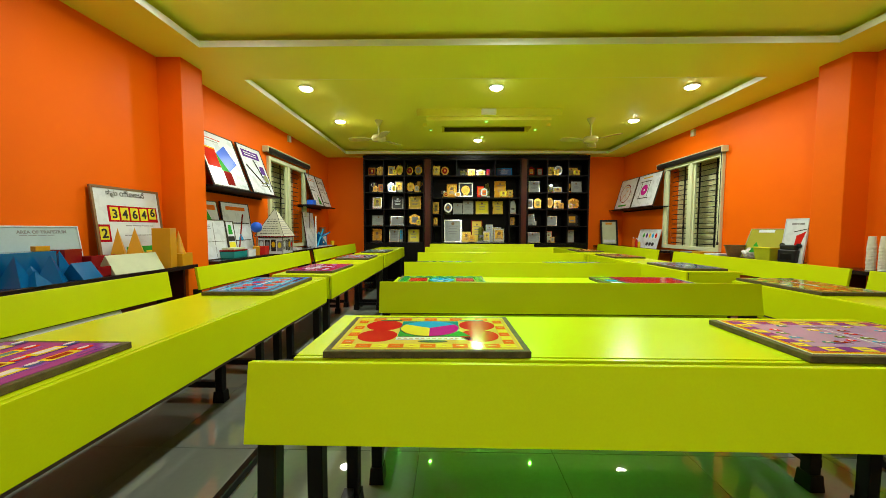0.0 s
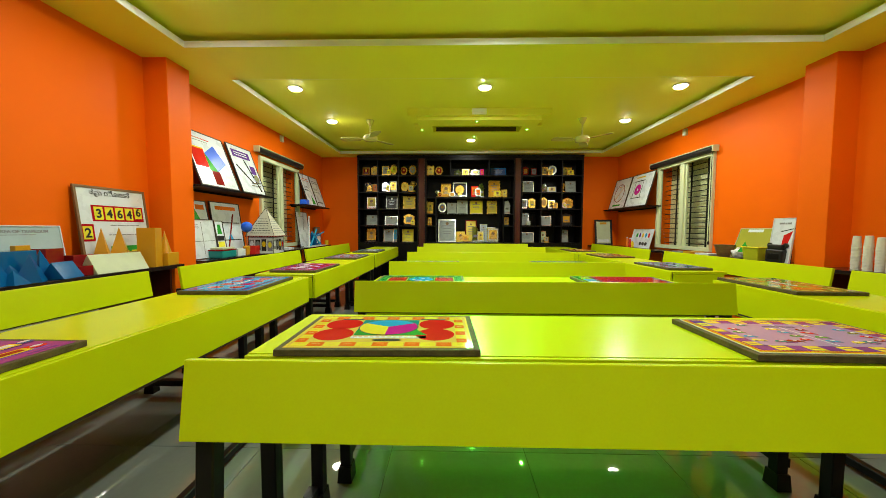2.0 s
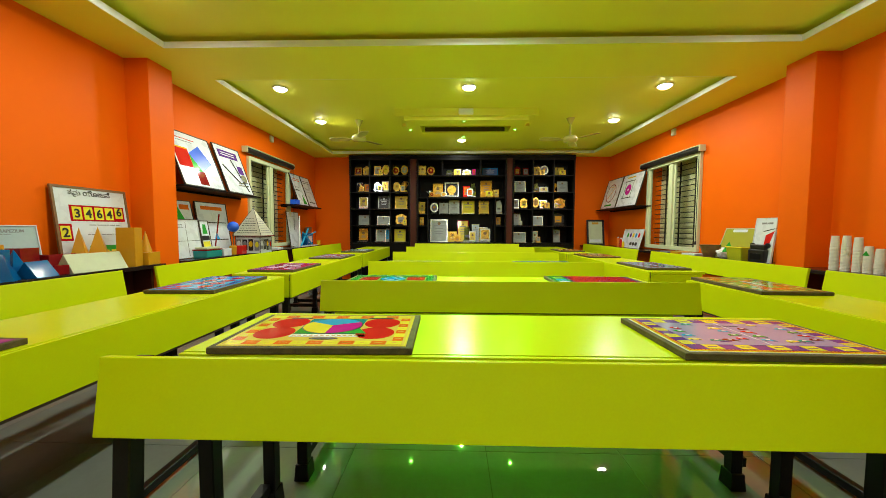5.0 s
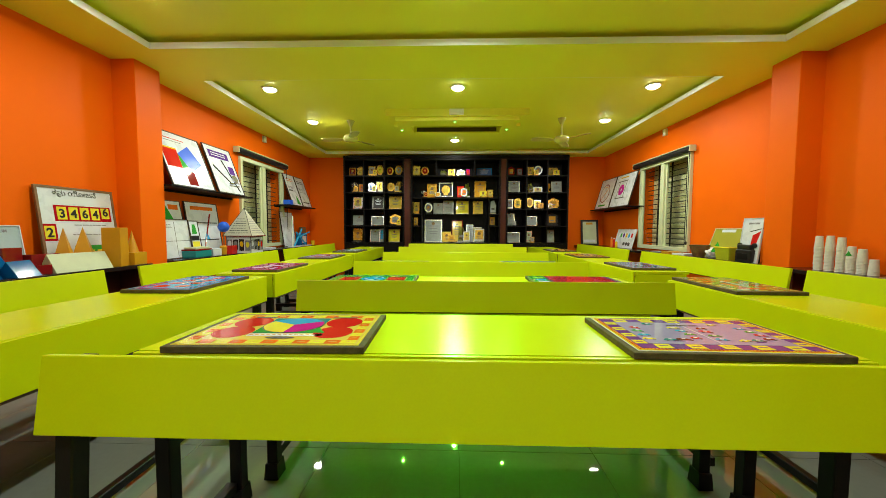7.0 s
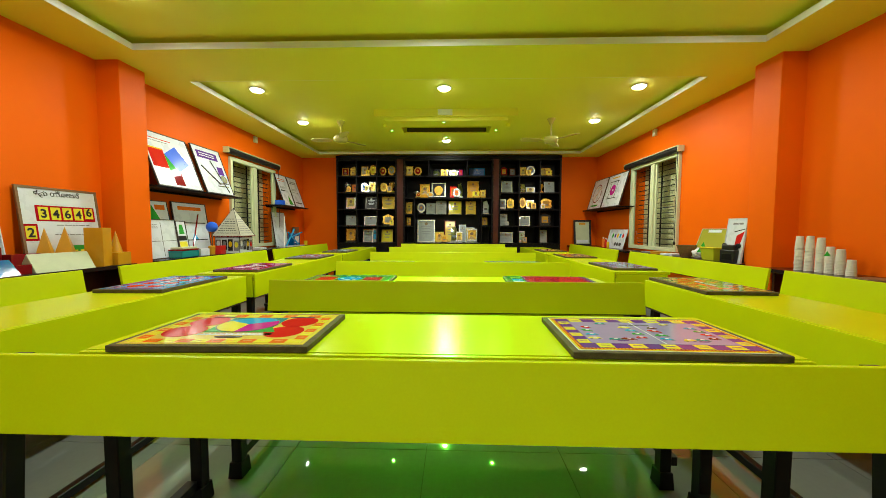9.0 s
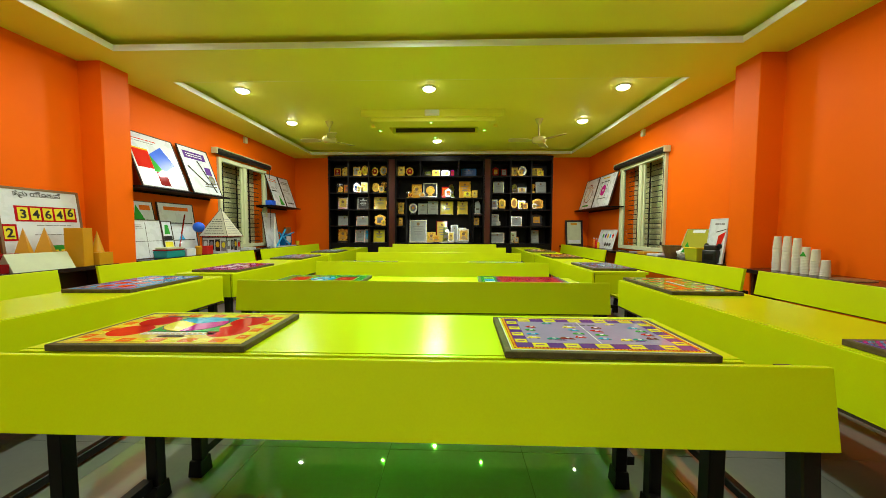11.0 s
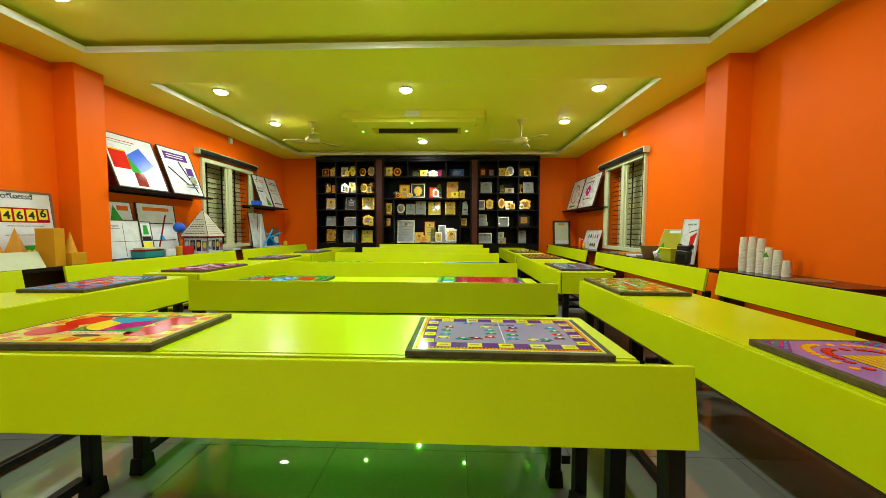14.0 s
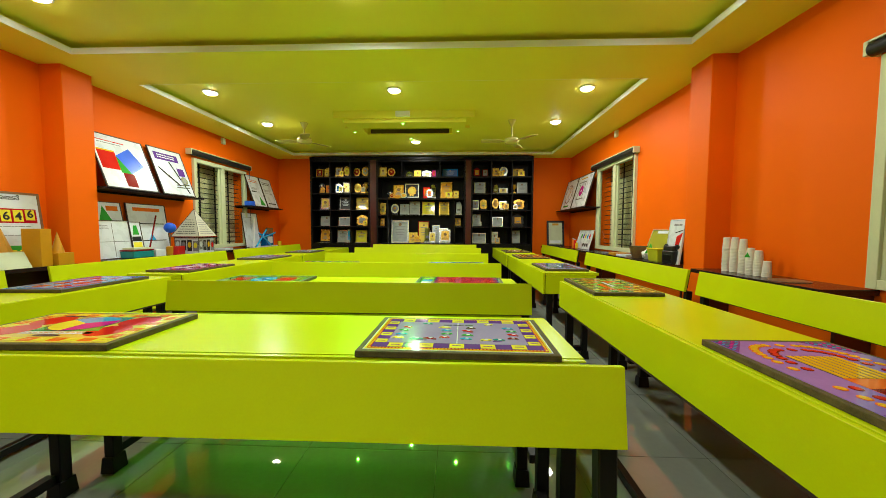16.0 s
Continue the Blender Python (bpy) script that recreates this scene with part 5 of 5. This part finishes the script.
solid_shape("pale_prism", lying_prism(0.14, 0.36, 0.125), PALEGREEN, -2.035, 2.535, -3, "pale green triangular prism lying on its side")
solid_shape("yellow_pyramid", pyramid(0.12, 0.30), OCHRE, -2.118, 2.525, 36, "tall ochre painted pyramid behind a pale prism")
solid_shape("yellow_pyramid", pyramid(0.15, 0.305), OCHRE, -2.115, 2.650, 38, "tall ochre painted pyramid behind a pale prism")
solid_shape("yellow_cuboid", cuboid(0.10, 0.12, 0.12), OCHRE, -2.165, 2.79, 0, "ochre painted block at the back of the counter")
solid_shape("yellow_prism", cuboid(0.115, 0.115, 0.30), OCHRE, -2.03, 2.805, 20, "tall ochre painted square prism on the counter")
solid_shape("yellow_cube", cuboid(0.11, 0.135, 0.10), OCHRE, -2.03, 2.955, 8, "ochre painted cube on the counter by the pillar")
solid_shape("yellow_cone", cone(0.042, 0.175), OCHRE, -2.03, 2.945, 0, "ochre painted cone standing on a cube", CZ + 0.1005)

# number chart left on a bench
t = thing("number_chart", pose(-1.490, 1.22, 0.4355, 0, 0, 90) @ pose(0, 0, 0, 72, 0, 0), "pale number chart leaning on a bench backrest", "chart")
bm = B(); box(bm, 0, 0.73, 0, 0.265, -0.004, 0.0); part("sheet", bm, PAPER, t)
text_bars(t, 0.20, 0.238, 0.50, 1, BLACK, h=0.014, seed=21, z=0.0004)

# model house
house = t = thing("model_house", pose(-1.985, 4.41, CZ, 0, 0, 3) @ Matrix.Diagonal((0.96, 0.96, 1.03, 1)), "white paper model house with a pyramid roof", "model house")
bm = B(); box(bm, -0.15, 0.15, -0.15, 0.15, 0, 0.20); part("body", soft(bm, 0.002, 1), PAPER, t)
bm = B()
for v in box(bm, -0.176, 0.176, -0.176, 0.176, 0.202, 0.53):
    if v.co.z > 0.4:
        v.co.x, v.co.y = v.co.x * 0.02, v.co.y * 0.02
part("roof", bm, mat("ivory_card", (0.55, 0.54, 0.43), 0.5), t, "ivory card pyramid roof")
for sx in (-1, 1):
    for sy in (-1, 1):
        bm = B()
        rod(bm, (sx * 0.177, sy * 0.177, 0.204), (0, 0, 0.535), 0.003, n=5)
        part("ridge_tape", bm, BLACK, t, "black ridge tape")
bm = B()
for a, b, c, d in ((-0.178, 0.178, -0.181, -0.175), (-0.178, 0.178, 0.175, 0.181), (-0.181, -0.175, -0.175, 0.175), (0.175, 0.181, -0.175, 0.175)):
    box(bm, a, b, c, d, 0.196, 0.206)
part("eaves_band", bm, DARKRED, t, "dark red eaves tape")
for k in range(4):
    m = pose(0, 0, 0, 0, 0, 90 * k)
    bm = B(); box(bm, -0.150, 0.150, -0.1515, -0.1503, 0.185, 0.194, m); part("wall_band", bm, BLACK, t)
    for i, (a, b, c, d, mt, inner) in enumerate(((-0.140, -0.080, 0.05, 0.16, GREYTEXT, PAPER), (-0.066, -0.006, 0.04, 0.16, BLACK, GREYTEXT), (0.008, 0.066, 0.03, 0.165, BLACK, YELLOW), (0.080, 0.142, 0.03, 0.15, GREYTEXT, RED if k % 2 else LEMON))):
        bm = B(); box(bm, a, b, -0.1525, -0.1505, c, d, m); part("picture_print", bm, mt, t)
        bm = B(); prism(bm, disc(0.022, 12, (a + b) / 2, (c + d) / 2 + 0.01, 0.034), 0.1527, 0.1535, m @ pose(0, 0, 0, 90, 0, 0)); part("picture_spot", bm, inner, t)
    for a in (-0.150, 0.147):
        bm = B(); box(bm, a, a + 0.003, -0.1527, -0.1503, 0.0, 0.198, m); part("corner_tape", bm, BLACK, t)

for k in range(4):
    m = pose(0, 0, 0, 0, 0, 90 * k) @ pose(0, -0.176, 0.203, 61.8, 0, 0)
    q = random.Random(70 + k)
    bm = B()
    for r in range(7):
        v0 = 0.035 + r * 0.031
        hw = 0.135 * (1 - v0 / 0.36)
        u = -hw
        while u < hw - 0.01:
            ln = min(q.uniform(0.012, 0.035), hw - u)
            box(bm, u, u + ln, v0, v0 + 0.007, 0.0005, 0.0022, m)
            u += ln + 0.007
    part("text_block", bm, GREYTEXT if k % 2 else BLACK, house)

t = thing("ball_on_stand", pose(-2.06, 4.125, CZ), "bright blue ball on a thin brown stand", "ball")
bm = B(); lathe(bm, [(0.04, 0), (0.045, 0.09), (0.03, 0.10)], 18); part("pot", bm, OCHRE, t)
bm = B(); rod(bm, (0, 0, 0.10), (0, 0, 0.26), 0.006, n=8); part("stick", bm, WOODFRAME, t)
bm = B(); bmesh.ops.create_uvsphere(bm, u_segments=28, v_segments=16, radius=0.060, matrix=pose(0, 0, 0.315)); part("ball", bm, BRIGHTBLUE, t, smooth=True)

t = thing("storage_tub", pose(-2.06, 3.70, CZ, 0, 0, 4), "low blue green plastic tub with a red lid", "box")
bm = B(); box(bm, -0.07, 0.07, -0.13, 0.13, 0, 0.07); part("tub", soft(bm, 0.01), TEAL, t)
bm = B(); box(bm, -0.072, 0.072, -0.132, 0.132, 0.071, 0.085); part("lid", soft(bm, 0.005), DARKRED, t)
bm = B(); box(bm, -0.06, 0.06, -0.11, 0.11, 0.086, 0.105); part("tray", soft(bm, 0.004), PALEGREEN, t)
solid("paper_box", cuboid(0.10, 0.12, 0.075), PAPER, "small white paper box on the counter", "box", m=pose(-2.05, 3.93, CZ, 0, 0, -5))
solid("red_box", cuboid(0.07, 0.12, 0.10), RED, "small bright red box on the counter", "box", m=pose(-2.005, 4.175, CZ, 0, 0, 8))
solid("paper_stack", cuboid(0.16, 0.20, 0.03), PAPER, "short stack of white papers on the counter", "papers", m=pose(-2.06, 5.05, CZ, 0, 0, 6))

# teal geometry rods, stick, books at the far end
t = thing("rod_model", pose(-2.04, 6.05, CZ), "teal blue crossed rods of a geometry model", "model")
bm = B()
rod(bm, (0.04, -0.28, 0.01), (0.0, 0.10, 0.29), 0.014, n=8); part("rod", bm, SKYBLUE, t)
bm = B(); rod(bm, (0.03, -0.05, 0.16), (0.03, 0.34, 0.24), 0.013, n=8); part("rod", bm, SKYBLUE, t)
bm = B(); rod(bm, (0.02, -0.16, 0.24), (0.02, 0.20, 0.03), 0.013, n=8); part("rod", bm, SKYBLUE, t)
bm = B(); box(bm, -0.06, 0.07, -0.30, 0.36, 0, 0.012); part("base_board", bm, PAPER, t)
solid("white_stick", (lambda b: (rod(b, (0, 0, 0), (-0.02, 0.06, 0.50), 0.012, 0.008, 10), b)[1])(B()), WHITEPLASTIC, "tapered white plastic stick leaning upright", "stick", m=pose(-1.975, 5.66, CZ))
solid("brown_book", cuboid(0.05, 0.17, 0.33), WOODFRAME, "upright brown book against the wall", "book", m=pose(-2.19, 6.53, CZ))
t = thing("photo_box", pose(-2.14, 6.36, CZ), "dark blue box with a pale label", "box")
bm = B(); box(bm, -0.05, 0.05, -0.12, 0.12, 0, 0.22); part("box_body", soft(bm, 0.003, 1), BLUE, t)
bm = B(); box(bm, 0.051, 0.053, -0.08, 0.08, 0.05, 0.17); part("label_plate", bm, PAPER, t)
solid("yellow_mug", (lambda b: (lathe(b, [(0.032, 0), (0.035, 0.08), (0.031, 0.08), (0.028, 0.01)], 20), b)[1])(B()), YELLOW, "small yellow plastic mug on the counter", "mug", m=pose(-2.02, 6.56, CZ))
solid("blue_box", cuboid(0.10, 0.13, 0.075), BRIGHTBLUE, "small bright blue box on the wall shelf", "box", m=pose(-2.06, 5.72, 1.4585))

# paper cups
bm = B(); lathe(bm, [(0.0262, 0.0), (0.0274, 0.002), (0.0262, 0.005), (0.0256, 0.006), (0.0212, 0.077), (0.0200, 0.080)], 20)
cup_mesh = part("paper_cup", bm, mat("white_cup_paper", (0.70, 0.68, 0.58), 0.5, vary=0.08, scale=40), smooth=False)
CUP = cup_mesh.data
scene.collection.objects.unlink(cup_mesh)
bpy.data.objects.remove(cup_mesh)


def cup_stack(y, h, mark=False):
    t = thing("paper_cup_stack", pose(3.345, y, CZ), "stack of upturned white paper cups on the counter", "paper cups", "stacks of paper cups")
    n = max(2, round((h - 0.08) / 0.0105))
    for k in range(n + 1):
        o = new("paper_cup", CUP)
        o.parent = t
        q = random.Random(k + int(y * 1000))
        o.matrix_basis = pose(q.uniform(-0.0012, 0.0012), q.uniform(-0.0012, 0.0012), k * (h - 0.08) / n)
    if mark:
        bm = B(); prism(bm, [(-0.018, 0), (0.018, 0), (0, 0.035)], 0, 0.001, pose(-0.0245, -0.004, h - 0.065) @ pose(0, 0, 0, 90, 0, -70)); part("green_mark", bm, GREEN, t)


for y, h, mk in ((2.880, 0.255, False), (2.804, 0.258, False), (2.728, 0.247, False), (2.664, 0.186, True), (2.598, 0.172, False), (2.532, 0.106, False)):
    cup_stack(y, h, mk)
t = thing("round_mat", pose(3.33, 2.36, CZ), "thin pale round plastic mat lying on the counter", "mat")
bm = B(); lathe(bm, [(0.098, 0.0), (0.10, 0.001), (0.099, 0.003), (0.05, 0.0035)], 32); part("disc", bm, mat("pale_tan_plastic", (0.26, 0.15, 0.09), 0.35), t)
bm = B(); lathe(bm, [(0.088, 0.0036), (0.092, 0.0036), (0.092, 0.0046), (0.088, 0.0046)], 32); part("printed_rim", bm, WOODFRAME, t)

# clutter on the east counter
t = thing("black_case", pose(3.285, 3.435, CZ, 0, 0, 4), "black leather camera case on the counter", "bag")
bm = B(); box(bm, -0.05, 0.05, -0.080, 0.080, 0, 0.120); part("body", soft(bm, 0.015, 3), BLACK, t)
bm = B(); box(bm, -0.046, 0.046, -0.068, 0.068, 0.118, 0.165); part("flap", soft(bm, 0.014, 3), BLACK, t)
for k in (-1, 1):
    bm = B(); lathe(bm, [(0.010, -0.008), (0.022, -0.006), (0.022, 0.006), (0.010, 0.008)], 16, pose(-0.01, k * 0.072, 0.158, 0, 90, 0)); part("strap_loop", bm, BLACK, t)
bm = B(); box(bm, -0.0535, -0.0505, -0.05, 0.05, 0.030, 0.085); part("front_pocket", soft(bm, 0.001, 1), BLACKMETAL, t)
t = thing("plastic_basket", pose(3.30, 3.69, CZ), "lime plastic basket full of paper pieces", "basket")
bm = B()
for v in box(bm, -0.06, 0.06, -0.095, 0.095, 0, 0.13):
    if v.co.z < 0.05:
        v.co.x, v.co.y = v.co.x * 0.8, v.co.y * 0.85
part("tub", soft(bm, 0.006), mat("lime_plastic", (0.45, 0.50, 0.02), 0.3), t)
bm = B(); box(bm, -0.064, 0.064, -0.099, 0.099, 0.120, 0.132); part("rim", soft(bm, 0.003, 1), LEMON, t)
bm = B(); prism(bm, [(-0.06, 0), (0.06, 0), (0.0, 0.11)], 0, 0.002, pose(-0.02, 0.12, 0.07) @ pose(0, 0, 0, 80, 0, -80)); part("green_card", bm, GREEN, t)
t = thing("plastic_bag", pose(3.33, 3.93, CZ), "crumpled white plastic bag on the counter", "bag")
bm = B(); bmesh.ops.create_icosphere(bm, subdivisions=3, radius=0.062)
for v in bm.verts:
    f = 1 + 0.28 * noise.noise(v.co * 22) + 0.2 * noise.noise(v.co * 55)
    v.co = Vector((v.co.x * f * 0.8, v.co.y * f * 1.05, max(0.0, v.co.z * f * 0.8 + 0.05)))
part("bag_body", bm, WHITEPLASTIC, t)
bm = B(); rod(bm, (0, 0.0, 0.075), (0.01, 0.02, 0.105), 0.010, 0.018, 8); part("knot", bm, WHITEPLASTIC, t)
t = thing("brown_bowl", pose(3.33, 4.12, CZ), "brown woven bowl on the counter", "bowl")
bm = B(); lathe(bm, [(0.055, 0), (0.075, 0.05), (0.095, 0.125), (0.088, 0.125), (0.068, 0.05), (0.05, 0.01)], 24); part("bowl", bm, WOODFRAME, t)
bm = B(); lathe(bm, [(0.093, 0.122), (0.099, 0.124), (0.099, 0.132), (0.09, 0.132)], 24); part("rim", bm, BOARDEDGE, t)
for k, (y, w, h, mt) in enumerate(((4.36, 0.20, 0.022, PAPER), (4.60, 0.16, 0.03, OCHRE), (4.82, 0.18, 0.018, GREYTEXT))):
    solid("paper_pile", cuboid(0.17, w, h), mt, ("loose pile of white papers on the counter", "flat brown box on the counter", "thin grey folder on the counter")[k], "papers", m=pose(3.33, y, CZ, 0, 0, 5 - 6 * k))
for y, mt, h in ((6.10, RED, 0.16), (6.20, ORANGEPRINT, 0.17), (6.02, YELLOW, 0.12)):
    t = thing("small_bottle", pose(3.30, y, CZ), "small coloured plastic bottle on the counter", "bottle", "small bottles")
    bm = B(); lathe(bm, [(0.018, 0), (0.020, 0.01), (0.020, h * 0.7), (0.008, h * 0.85), (0.008, h * 0.9)], 14); part("body", bm, mt, t, smooth=True)
    bm = B(); lathe(bm, [(0.010, h * 0.9), (0.010, h)], 12); part("cap", bm, PAPER, t)

# ---- floor of polished tiles ----
bm = B(); box(bm, WL - 0.23, WR + 0.23, WF - 0.2, WB + 0.2, FZ - 0.12, FZ - 0.004)
floor = solid("floor", bm, GROUT, "pale polished vitrified tile floor with thin dark joints", "floor", kind="structure")
TS = 0.60
TX, TY = WL - 0.13, WF - 0.59
bm = B(); box(bm, 0.0012, TS - 0.0012, 0.0012, TS - 0.0012, -0.010, 0.0)
tile0 = part("tile", soft(bm, 0.0008, 1), TILE, floor, m=pose(TX, TY + TS, FZ))
for i in range(10):
    for j in range(1, 16):
        if i or j > 1:
            o = tile0.copy()
            scene.collection.objects.link(o)
            o.matrix_basis = pose(TX + i * TS, TY + j * TS, FZ)
